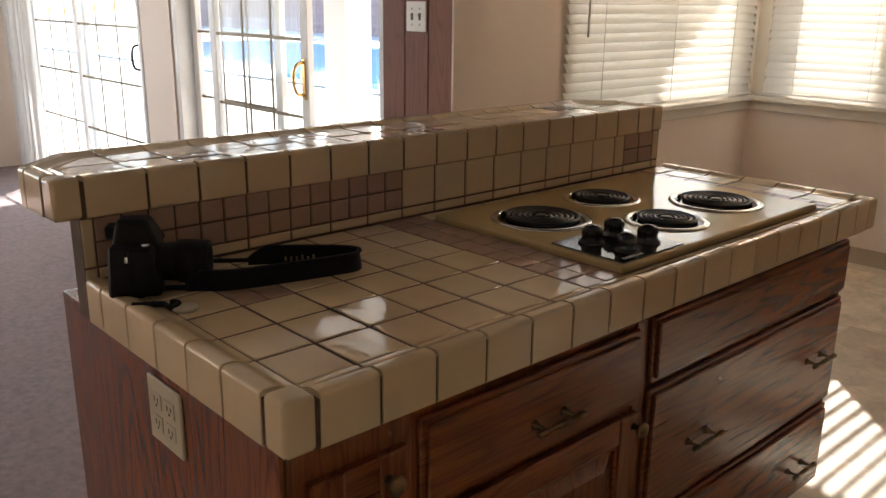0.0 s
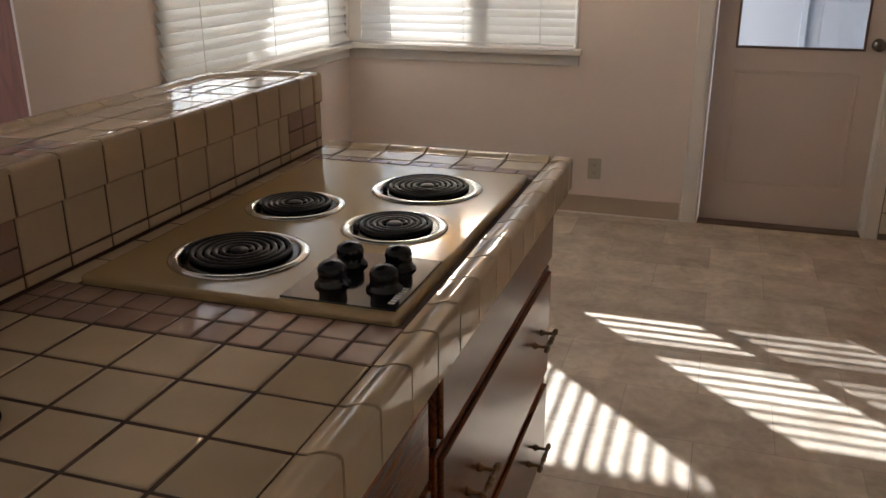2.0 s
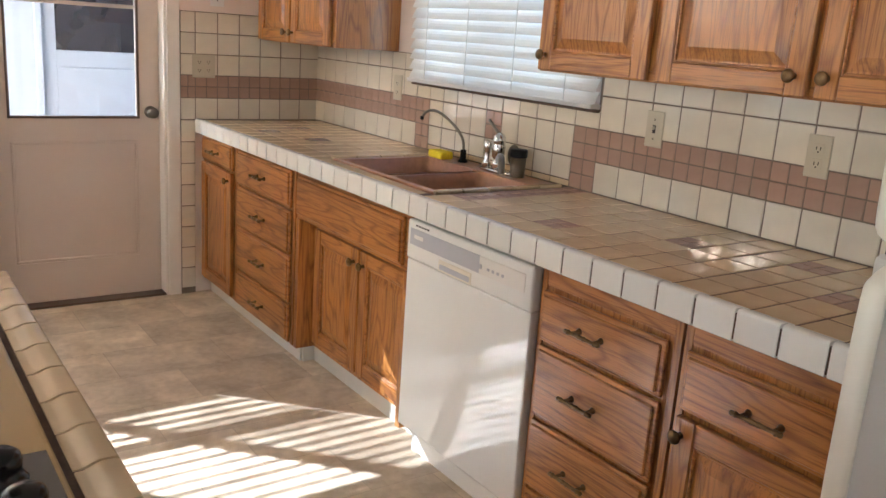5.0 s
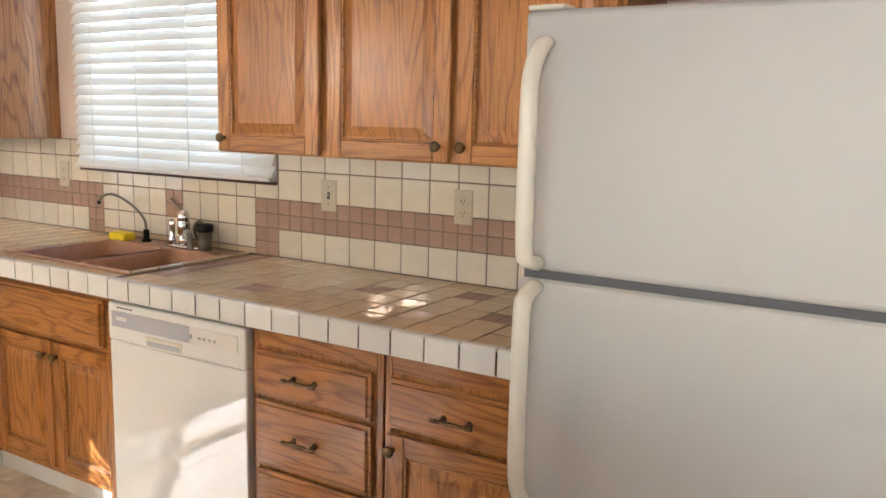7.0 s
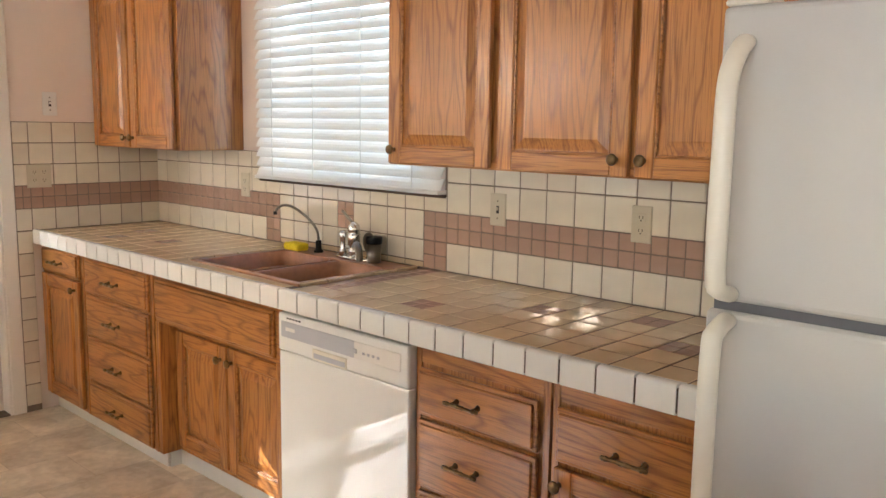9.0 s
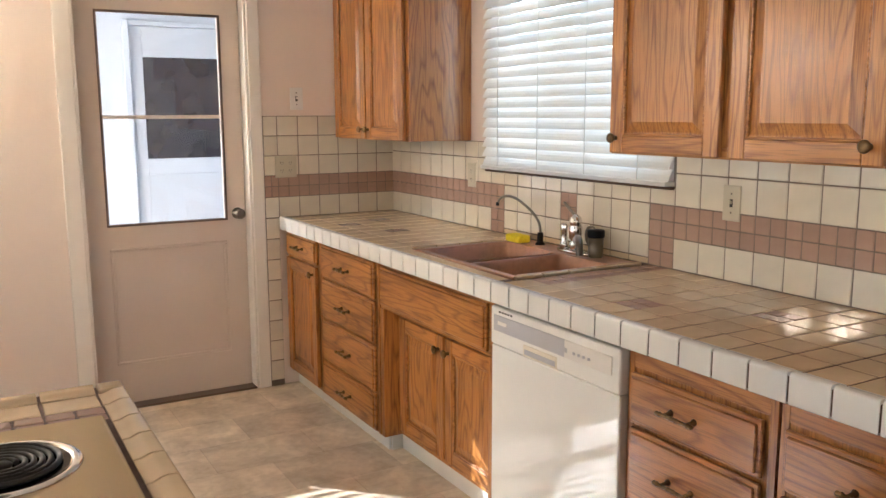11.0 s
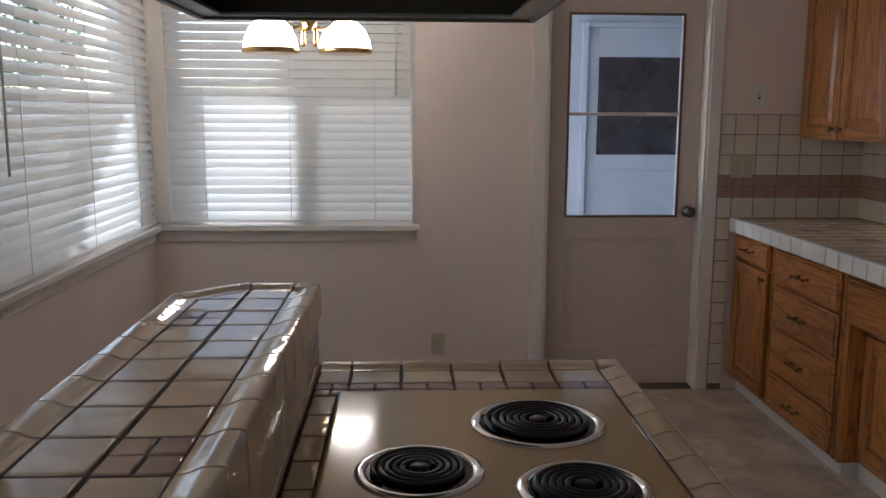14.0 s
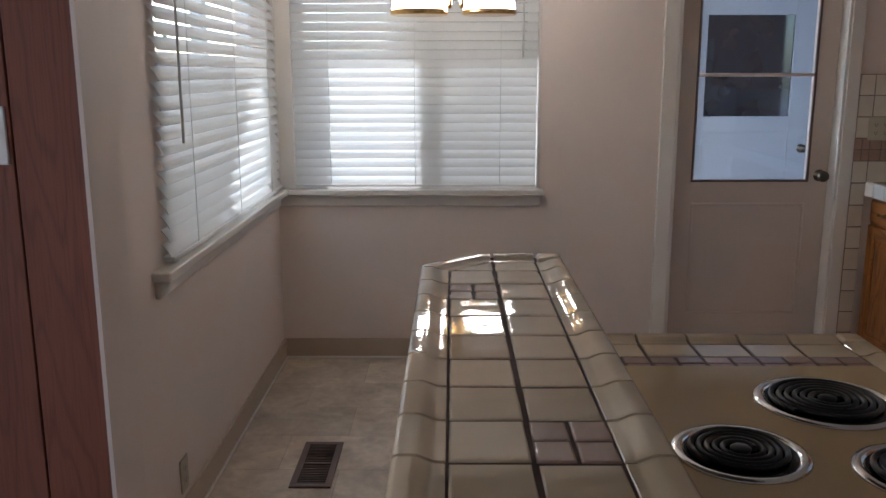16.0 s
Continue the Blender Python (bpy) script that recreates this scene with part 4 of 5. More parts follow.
def ribbon(pts, width, thick, m, name, label="", lean=0.0):
    """A strap standing on edge along a path of points."""
    bm = bmesh.new()
    rings = []
    P = [Vector(p) for p in pts]
    for i, p in enumerate(P):
        d = (P[min(i + 1, len(P) - 1)] - P[max(i - 1, 0)]).normalized()
        side = d.cross(Vector((0, 0, 1))).normalized()
        up = (Vector((0, 0, 1)) * math.cos(lean) + side * math.sin(lean))
        n = d.cross(up).normalized()
        w = width[i] if isinstance(width, list) else width
        rings.append([bm.verts.new(p + n * (thick * a) + up * (w * b)) for a, b in ((-0.5, 0), (0.5, 0), (0.5, 1), (-0.5, 1))])
    for a, b in zip(rings, rings[1:]):
        for k in range(4):
            bm.faces.new((a[k], a[(k + 1) % 4], b[(k + 1) % 4], b[k]))
    bm.faces.new(rings[0][::-1])
    bm.faces.new(rings[-1])
    return part(name, bm, m, dslr, label)


def curve_pts(ctrl, n=10):
    out = []
    for i in range(len(ctrl) - 1):
        p = [Vector(ctrl[max(0, min(len(ctrl) - 1, i + k))]) for k in (-1, 0, 1, 2)]
        for j in range(n):
            t = j / n
            out.append(0.5 * ((2 * p[1]) + (-p[0] + p[2]) * t + (2 * p[0] - 5 * p[1] + 4 * p[2] - p[3]) * t * t + (-p[0] + 3 * p[1] - 3 * p[2] + p[3]) * t ** 3))
    return out + [Vector(ctrl[-1])]


Z = TOP + 0.003
loop = curve_pts([(0.555, 2.18, Z), (0.60, 2.235, Z), (0.628, 2.33, Z), (0.648, 2.42, Z), (0.652, 2.468, Z), (0.625, 2.488, Z), (0.585, 2.46, Z), (0.535, 2.40, Z), (0.49, 2.335, Z)])
n = len(loop)
widths = [0.036 * min(1.0, 0.35 + 0.16 * i, 0.3 + 0.14 * (n - 1 - i)) for i in range(n)]
band = ribbon(loop, widths, 0.0045, M_strap, "strap", lean=-0.12)
for lift in (0.04, 0.93):
    line = [p + Vector((0, 0, widths[i] * lift)) for i, p in enumerate(loop)]
    part("strap_piping", tube(bmesh.new(), line, 0.0026, 5), M_strap, band)
part("strap_end", tube(bmesh.new(), curve_pts([(0.492, 2.338, Z + 0.008), (0.475, 2.29, Z + 0.012), (0.485, 2.21, Z + 0.03)]), 0.004, 6), M_strap, dslr)
part("strap_end", tube(bmesh.new(), curve_pts([(0.557, 2.183, Z + 0.006), (0.535, 2.16, Z + 0.004), (0.53, 2.12, Z + 0.01), (0.52, 2.09, Z + 0.06)]), 0.005, 6), M_strap, dslr)
first, last = Vector((0.574, 2.428, Z + 0.011)), Vector((0.538, 2.378, Z + 0.011))
for i in range(6):
    p = first.lerp(last, (i + 0.3) / 6) + Vector((0.006, -0.004, 0))
    bm = tube(bmesh.new(), [p, p + Vector((0, 0, 0.011 if i in (0, 2) else 0.008))], 0.0021, 4)
    part("strap_mark", bm, M_gold, dslr, "dull gold lettering worn to bars")
cap_ = thing("lens_cap", "small pale disc on a dark cord on the worktop", "lens cap", lathe(bmesh.new(), [(0.02, 0), (0.021, 0.002), (0.02, 0.005), (0.016, 0.006), (0.001, 0.006)], pose(0.632, 2.175, TOP), 22), M_plate)
cord_ = thing("wrist_cord", "thin dark cord lying on the worktop", "cord", tube(bmesh.new(), curve_pts([(0.575, 2.112, TOP + 0.006), (0.585, 2.127, TOP + 0.006), (0.60, 2.152, TOP + 0.006), (0.625, 2.155, TOP + 0.006), (0.615, 2.172, TOP + 0.007), (0.60, 2.167, TOP + 0.006)]), 0.005, 6), M_strap)

# ---- sink run: base cabinets ----
FX = 2.292
def base_unit(label, y0, y1, depth0=FX, toe=True):
    th = thing("base_cabinet", label, "cabinet", group="base cabinets under the sink counter")
    part("body", boxes((depth0, XR - 0.002, y0 + 0.001, y1 - 0.001, 0.075, 0.852)), M_oak_z, th)
    return th


def frame_rails(th, X, y0, y1, zs, st=0.022):
    for u0, u1 in ((y0 + 0.001, y0 + st), (y1 - st, y1 - 0.001)):
        part("frame_stile", boxes((X - 0.005, X, u0, u1, 0.075, 0.852), soft=0.001), M_oak_z, th)
    for a, b in zs:
        part("frame_rail", boxes((X - 0.0045, X, y0 + st, y1 - st, a, b), soft=0.001), M_oak_y, th)


G = FX - 0.005
u = base_unit("oak base cabinet with one drawer over a door", 5.925, 6.385)
frame_rails(u, FX, 5.925, 6.385, [(0.82, 0.852)])
drawer_front(u, G, -1, 5.955, 6.365, 0.715, 0.835, M_oak_y, [(6.16, 0.775)])
cab_door(u, G, -1, 5.955, 6.365, 0.095, 0.705, M_oak_z, M_oak_y, (5.99, 0.665))
u = base_unit("oak base cabinet with four drawers", 5.275, 5.92)
frame_rails(u, FX, 5.275, 5.92, [(0.835, 0.852)])
for z0, z1 in ((0.672, 0.83), (0.474, 0.662), (0.262, 0.464), (0.085, 0.252)):
    drawer_front(u, G, -1, 5.30, 5.885, z0, z1, M_oak_y, [(5.59, (z0 + z1) / 2)])
# sink unit, its doors set back under a false front
u = base_unit("oak sink cabinet with recessed doors under a false front", 4.40, 5.27, 2.372)
part("false_front_frame", boxes((FX, 2.372, 4.401, 5.269, 0.64, 0.852)), M_oak_y, u)
part("cheek", boxes((FX - 0.004, 2.372, 5.238, 5.268, 0.075, 0.64), soft=0.001), M_oak_z, u)
part("cheek", boxes((FX - 0.004, 2.372, 4.402, 4.43, 0.075, 0.64), soft=0.001), M_oak_z, u)
drawer_front(u, FX, -1, 4.43, 5.25, 0.655, 0.822, M_oak_y, name="false_front")
cab_door(u, 2.372, -1, 4.85, 5.225, 0.10, 0.60, M_oak_z, M_oak_y, (4.885, 0.545))
cab_door(u, 2.372, -1, 4.465, 4.84, 0.10, 0.60, M_oak_z, M_oak_y, (4.81, 0.545))
u = base_unit("oak base cabinet with three drawers", 3.27, 3.745)
frame_rails(u, FX, 3.27, 3.745, [(0.79, 0.852)])
for z0, z1 in ((0.64, 0.778), (0.425, 0.628), (0.215, 0.413), (0.09, 0.203)):
    drawer_front(u, G, -1, 3.302, 3.722, z0, z1, M_oak_y, [(3.53, (z0 + z1) / 2 + 0.005)])
u = base_unit("oak base cabinet with a drawer over a panelled door", 2.755, 3.265)
frame_rails(u, FX, 2.755, 3.265, [(0.79, 0.852)])
drawer_front(u, G, -1, 2.77, 3.245, 0.64, 0.778, M_oak_y, [(3.03, 0.705)])
cab_door(u, G, -1, 2.77, 3.245, 0.1, 0.626, M_oak_z, M_oak_y, (3.225, 0.585))
structure("toe_kick", boxes((2.325, 2.335, 5.275, 6.385, 0, 0.07), (2.385, 2.395, 4.40, 5.27, 0, 0.075), (2.335, 2.385, 5.262, 5.272, 0, 0.072), (2.335, 2.345, 2.755, 3.75, 0, 0.075)), M_kick, "pale vinyl toe kick", "toe kick")

# dishwasher
dw = thing("dishwasher", "white built-in dishwasher with a grey control strip", "dishwasher", boxes((2.30, 2.88, 3.765, 4.385, 0.1, 0.85)), M_enamel)
DX, d0, d1 = 2.266, 3.752, 4.378
part("door_panel", boxes((DX, DX + 0.034, d0, d1, 0.115, 0.7022), soft=0.006, seg=2), M_enamel, dw)
con = part("control_panel", boxes((DX - 0.004, DX + 0.034, d0, d1, 0.703, 0.832), soft=0.008, seg=3), M_enamel, dw)
part("strip", boxes((DX - 0.0055, DX - 0.003, d0 + 0.235, d1 - 0.02, 0.752, 0.805), soft=0.001), M_grey, con, "grey control strip")
part("display", boxes((DX - 0.0065, DX - 0.004, d0 + 0.03, d0 + 0.235, 0.752, 0.805), soft=0.001), M_plate_w, con)
for i in range(4):
    part("button", boxes((DX - 0.0085, DX - 0.005, d0 + 0.12 + 0.022 * i, d0 + 0.13 + 0.022 * i, 0.77, 0.778), soft=0.001), M_grey, con)
part("button", boxes((DX - 0.0085, DX - 0.005, d0 + 0.222, d0 + 0.236, 0.768, 0.782), soft=0.001), M_grey, con)
part("badge", boxes((DX - 0.0065, DX - 0.005, d1 - 0.095, d1 - 0.045, 0.775, 0.787)), M_plate_w, con)
part("vent_slots", boxes(*[(DX - 0.0052, DX - 0.003, d1 - 0.06 - 0.016 * i, d1 - 0.05 - 0.016 * i, 0.815, 0.820) for i in range(5)]), M_hole, con)
part("handle_pocket", boxes((DX - 0.006, DX - 0.001, d0 + 0.27, d0 + 0.44, 0.705, 0.742), soft=0.002), M_enamel_warm, con, "recessed handle pocket")
# raised grey bar stands in for the shade inside the handle pocket
part("pocket_shade_bar", boxes((DX - 0.007, DX - 0.005, d0 + 0.278, d0 + 0.432, 0.712, 0.728), soft=0.0005), M_grey, con)
part("kick_panel", boxes((2.33, 2.34, d0, d1, 0.0, 0.11)), M_enamel, dw)

# ---- sink counter ----
EX = 2.24
sc = thing("sink_countertop", "cream tile worktop with dark grout and an ivory tiled edge", "worktop", boxes((EX + 0.0025, XR, 2.745, 4.36, 0.853, TOP - 0.002), (EX + 0.0025, XR, 5.09, YF, 0.853, TOP - 0.002), (EX + 0.0025, 2.335, 4.36, 5.09, 0.853, TOP - 0.002), (2.905, XR, 4.36, 5.09, 0.853, TOP - 0.002)), M_grout)
ts = Tiler(sc, "z", TOP - 0.008)
PY = 0.1025
ys = [2.75 + 0.058 + PY * k for k in range(36)]
ys = [2.75] + [y for y in ys if y < YF - 0.02] + [YF - 0.004]
cx = steps(EX + 0.05, XR - 0.004, 6)
K0, K1, KX0, KX1 = 4.375, 5.075, 2.345, 2.895
acc = {(2, 3), (3, 8), (4, 5), (1, 11), (2, 28), (3, 32), (1, 31)}
for i, (a, b) in enumerate(zip(cx, cx[1:])):
    for j, (c, d) in enumerate(zip(ys, ys[1:])):
        if d > K0 + 0.02 and c < K1 - 0.02:
            continue
        if (i, j) in acc:
            ts.quarters(a, b, c, d, M_pink)
        elif K0 - 0.09 < d <= K0 + 0.02 and 0 < i:
            ts.quarters(a, b, c, d, M_pink)
        else:
            ts.lay(a, b, c, d, M_tile)
ts.lay(EX + 0.05, KX0 - 0.004, K0, K1, M_tile)
caps(sc, "y", -1, ys, EX + 0.05, 0.05, LIP, M_edge)
for c, d in zip(steps(K0, K1, 7), steps(K0, K1, 7)[1:]):
    ts.lay(KX1 + 0.002, XR - 0.004, c, d, M_tile)
for a, b in zip(steps(KX0, KX1, 5), steps(KX0, KX1, 5)[1:]):
    part("sink_trim_tile", boxes((a + 0.002, b - 0.002, K1 + 0.002, K1 + 0.024, TOP - 0.004, TOP + 0.010), soft=0.005, seg=2), M_tile, sc)
    part("sink_trim_tile", boxes((a + 0.002, b - 0.002, K0 - 0.024, K0 - 0.002, TOP - 0.004, TOP + 0.010), soft=0.005, seg=2), M_tile, sc)

# sink
sk = thing("kitchen_sink", "brown composite double-bowl sink set in the worktop", "sink")
RZ = TOP + 0.004


def sink_bowl(x0, x1, y0, y1, deep):
    bm = bmesh.new()
    rings = []
    for ins, z in ((0.0, RZ - 0.003), (0.008, RZ - 0.012), (0.02, RZ - deep + 0.03), (0.045, RZ - deep)):
        r = 0.05
        ring = []
        for cxx, cyy, a0 in ((x1 - r, y1 - r, 0), (x0 + r, y1 - r, 90), (x0 + r, y0 + r, 180), (x1 - r, y0 + r, 270)):
            for k in range(5):
                a = radians(a0 + 22.5 * k)
                ring.append(bm.verts.new((cxx + (r - ins) * math.cos(a), cyy + (r - ins) * math.sin(a), z)))
        rings.append(ring)
    for a, b in zip(rings, rings[1:]):
        for k in range(20):
            f = bm.faces.new((a[k], b[k], b[(k + 1) % 20], a[(k + 1) % 20]))
            f.smooth = True
    bm.faces.new(rings[-1])
    return bm


ymid = 4.70
part("rim", boxes((KX0, KX0 + 0.03, K0, K1, TOP - 0.01, RZ), (KX1 - 0.115, KX1, K0, K1, TOP - 0.01, RZ), (KX0 + 0.03, KX1 - 0.115, K0, K0 + 0.03, TOP - 0.01, RZ), (KX0 + 0.03, KX1 - 0.115, K1 - 0.03, K1, TOP - 0.01, RZ), (KX0 + 0.03, KX1 - 0.115, ymid - 0.016, ymid + 0.016, TOP - 0.03, RZ - 0.006), soft=0.004, seg=2), M_sink, sk)
part("bowl", sink_bowl(KX0 + 0.026, KX1 - 0.112, ymid + 0.013, K1 - 0.027, 0.19), M_sink, sk)
part("bowl", sink_bowl(KX0 + 0.026, KX1 - 0.112, K0 + 0.027, ymid - 0.013, 0.19), M_sink, sk)
for yy in ((ymid + K1) / 2, (ymid + K0) / 2):
    part("drain", lathe(bmesh.new(), [(0.045, 0), (0.045, 0.003), (0.034, 0.004), (0.03, 0.001), (0.001, 0.001)], Matrix.Translation((2.57, yy, RZ - 0.189)), 24), M_chrome, sk)

# taps
fa = thing("kitchen_faucet", "chrome single-lever faucet on an oval plate", "faucet")
fx, fy = 2.835, 4.66
bm = lathe(bmesh.new(), [(0.03, 0), (0.03, 0.008), (0.026, 0.012), (0.001, 0.012)], Matrix.Translation((fx, fy, RZ)) @ Matrix.Diagonal((0.9, 3.6, 1, 1)), 32)
part("escutcheon", bm, M_chrome, fa)
part("valve_body", lathe(bmesh.new(), [(0.024, 0.012), (0.022, 0.04), (0.018, 0.046), (0.018, 0.052), (0.025, 0.058), (0.026, 0.1), (0.024, 0.104), (0.024, 0.112), (0.026, 0.116), (0.022, 0.14), (0.012, 0.15), (0.001, 0.152)], Matrix.Translation((fx, fy, RZ)), 24), M_chrome, fa)
# dark warm metal on the spout carries the brown sink's reflection
part("spout", tube(bmesh.new(), curve_pts([(fx - 0.005, fy - 0.01, RZ + 0.05), (fx - 0.04, fy - 0.06, RZ + 0.068), (fx - 0.07, fy - 0.105, RZ + 0.074), (fx - 0.095, fy - 0.14, RZ + 0.066), (fx - 0.108, fy - 0.158, RZ + 0.045), (fx - 0.11, fy - 0.162, RZ + 0.022)], 6), 0.0135, 12), M_nickel, fa, "spout swung aside, the sink's reflection in its dull colour")
part("lever", tube(bmesh.new(), curve_pts([(fx, fy, RZ + 0.145), (fx - 0.004, fy + 0.03, RZ + 0.166), (fx - 0.008, fy + 0.062, RZ + 0.192)], 5), 0.006, 10, None), M_nickel, fa)
part("sprayer", lathe(bmesh.new(), [(0.018, 0.0), (0.016, 0.02), (0.012, 0.03), (0.014, 0.07), (0.017, 0.09), (0.012, 0.1), (0.001, 0.101)], Matrix.Translation((fx - 0.01, fy + 0.055, RZ + 0.012)), 18), M_chrome, fa)
ft = thing("filter_tap", "slim dull nickel gooseneck filter tap", "faucet")
ty = 4.90
part("base", lathe(bmesh.new(), [(0.02, 0), (0.02, 0.006), (0.013, 0.012), (0.012, 0.05), (0.001, 0.052)], Matrix.Translation((2.845, ty, RZ)), 18), M_black, ft)
part("neck", tube(bmesh.new(), curve_pts([(2.845, ty, RZ + 0.05), (2.842, ty + 0.006, RZ + 0.09), (2.828, ty + 0.03, RZ + 0.13), (2.802, ty + 0.066, RZ + 0.168), (2.776, ty + 0.1, RZ + 0.192), (2.755, ty + 0.125, RZ + 0.195), (2.74, ty + 0.142, RZ + 0.182), (2.734, ty + 0.149, RZ + 0.165)], 6), 0.0055, 10), M_nickel, ft)
part("tip", lathe(bmesh.new(), [(0.007, 0), (0.0075, 0.004), (0.007, 0.014)], Matrix.Translation((2.733, ty + 0.15, RZ + 0.155)), 12), M_black, ft, "black nozzle tip")
part("lever", tube(bmesh.new(), [(2.845, ty, RZ + 0.045), (2.82, ty - 0.03, RZ + 0.05)], 0.004, 8), M_black, ft)
cup = thing("scrub_cup", "clear-sided dispenser with a black lid beside the faucet", "dispenser")
part("cup", lathe(bmesh.new(), [(0.026, 0), (0.027, 0.002), (0.03, 0.075), (0.001, 0.076)], Matrix.Translation((2.84, 4.545, RZ)), 22), M_nickel, cup)
part("lid", lathe(bmesh.new(), [(0.032, 0.075), (0.033, 0.08), (0.033, 0.1), (0.03, 0.104), (0.001, 0.105)], Matrix.Translation((2.84, 4.545, RZ)), 22), M_black, cup)
hk = thing("brush_holder", "curved nickel ring holder between faucet and dispenser", "holder")
part("base", lathe(bmesh.new(), [(0.018, 0), (0.017, 0.008), (0.01, 0.014), (0.009, 0.04), (0.001, 0.042)], Matrix.Translation((2.862, 4.6, RZ)), 16), M_nickel, hk)
part("ring", tube(bmesh.new(), [(2.862, 4.6 + 0.026 * math.cos(0.3 * k), RZ + 0.072 + 0.034 * math.sin(0.3 * k)) for k in range(-4, 15)], 0.0075, 8), M_nickel, hk)
bm = boxes((2.782, 2.845, 4.965, 5.065, RZ, RZ + 0.032), soft=0.008, seg=2)
thing("sponge", "bright yellow sponge on the sink rim", "sponge", bm, M_sponge)

# ---- tiled splashbacks ----
spl = thing("splashback_east", "ivory tile splashback with a mauve band", "splashback")
for b in ((XR - 0.012, XR, 2.6, 4.15, TOP, 1.3215), (XR - 0.012, XR, 4.15, 5.50, TOP, 1.196), (XR - 0.012, XR, 5.50, YF, TOP, 1.3215), (XR - 0.012, XR, 5.398, 5.50, 1.196, 1.3215), (XR - 0.012, XR, 4.15, 4.232, 1.196, 1.3215)):
    part("grout_bed", boxes(b), M_grout_w, spl)
tw = Tiler(spl, "x", XR - 0.0065, -1)
PW = 0.1135
za, zb, zc, zd = TOP + 0.002, 1.020, 1.132, 1.245
A0, A1, B0, B1 = 4.221, 4.341, 5.264, 5.372
yy = A0
while yy > 2.62:
    y0, y1 = yy - PW, yy
    tw.lay(y0, y1, za, zb, M_tile_w)
    tw.quarters(y0, y1, zb, zc, M_pink)
    tw.lay(y0, y1, zc, zd, M_tile_w)
    tw.lay(y0, y1, zd, 1.3205, M_tile_w)
    yy -= PW
yy = B1
while yy < YF - 0.03:
    y0, y1 = yy, min(yy + PW, YF - 0.006)
    tw.lay(y0, y1, za, zb, M_tile_w)
    tw.quarters(y0, y1, zb, zc, M_pink)
    tw.lay(y0, y1, zc, zd, M_tile_w)
    tw.lay(y0, y1, zd, 1.3205, M_tile_w)
    yy += PW
for a, b in ((A0, A1), (B0, B1)):
    tw.quarters(a, b, za, zb, M_pink)
    tw.quarters(a, b, zb, zc, M_pink)
    tw.lay(a, b, zc, 1.195, M_tile_w)
mids = steps(A1, B0, 9)
for k, (a, b) in enumerate(zip(mids, mids[1:])):
    tw.lay(a, b, TOP + 0.002, TOP + 0.026, M_tile)
    if k == 4:
        tw.lay(a, b, TOP + 0.026, 1.02, M_tile_w)
        tw.quarters(a, b, 1.02, zc, M_pink)
    else:
        tw.lay(a, b, TOP + 0.026, 1.02, M_tile_w)
        tw.lay(a, b, 1.02, zc, M_tile_w)
    tw.lay(a, b, zc, 1.195, M_tile_w)
part("sill_edge", boxes((XR - 0.03, XR, 4.225, 5.402, 1.187, 1.197), soft=0.003), M_grout, spl)
spn = thing("splashback_north", "ivory tile splashback with a mauve band beside the door", "splashback")
for b in ((2.166, XR - 0.013, YF - 0.012, YF, TOP, 1.44), (2.166, 2.24, YF - 0.012, YF, 0.0, TOP)):
    part("grout_bed", boxes(b), M_grout_w, spn)
tn = Tiler(spn, "y", YF - 0.0065)
xx = [2.167] + [2.167 + 0.075 + 0.1135 * k for k in range(7)]
xx = [x for x in xx if x < XR - 0.05] + [XR - 0.008]
for a, b in zip(xx, xx[1:]):
    tn.lay(a, b, za, zb, M_tile_w)
    tn.quarters(a, b, zb, zc, M_pink)
    for z0, z1 in ((zc, 1.235), (1.235, 1.338), (1.338, 1.439)):
        tn.lay(a, b, z0, z1, M_tile_w)
for k in range(8):
    tn.lay(2.167, 2.242, TOP - 0.11 * (k + 1), TOP - 0.11 * k, M_tile_w)
plate("outlet", "y", -1, (2.283, YF - 0.014, 1.178), 2)
plate("switch", "x", -1, (XR - 0.014, 3.972, 1.165))
plate("outlet", "x", -1, (XR - 0.014, 3.404, 1.165))
plate("outlet", "x", -1, (XR - 0.014, 5.533, 1.16))

# ---- wall cabinets ----
UB, UT = 1.322, 2.12
UX = 2.612


def wall_unit(label, y0, y1, z0, z1, X, doors):
    th = thing("wall_cabinet", label, "cabinet", group="oak wall cabinets")
    part("body", boxes((X, XR - 0.002, y0, y1, z0, z1), soft=0.001), M_oak_z, th)
    part("bottom_rail", boxes((X - 0.004, X, y0, y1, z0, z0 + 0.03), soft=0.001), M_oak_y, th)
    for a, b, k in doors:
        cab_door(th, X - 0.004, -1, a, b, z0 + 0.004, z1 - 0.02, M_oak_z, M_oak_y, (k, z0 + 0.05))
    return th


wall_unit("oak wall cabinet with two raised-panel doors", 3.255, 4.205, UB, UT, UX, [(3.752, 4.195, 4.165), (3.27, 3.718, 3.305)])
wall_unit("oak wall cabinet beside the refrigerator", 2.77, 3.253, UB, UT, UX, [(2.785, 3.25, 3.222)])
wall_unit("oak wall cabinet over the refrigerator", 1.88, 2.765, 1.79, UT, UX, [(1.9, 2.31, 2.285), (2.33, 2.75, 2.355)])
wall_unit("oak wall cabinet over the counter corner", 5.565, 6.384, UB, UT, 2.592, [(5.59, 5.985, 5.96), (6.0, 6.375, 6.03)])

# ---- refrigerator ----
fr = thing("refrigerator", "white two-door refrigerator with aged cream handles", "refrigerator", boxes((2.045, 2.84, 1.955, 2.732, 0.03, 1.65), soft=0.006), M_enamel)
part("base_grille", boxes((2.05, 2.07, 1.965, 2.725, 0.0, 0.09)), M_grey, fr)
RF = 1.985
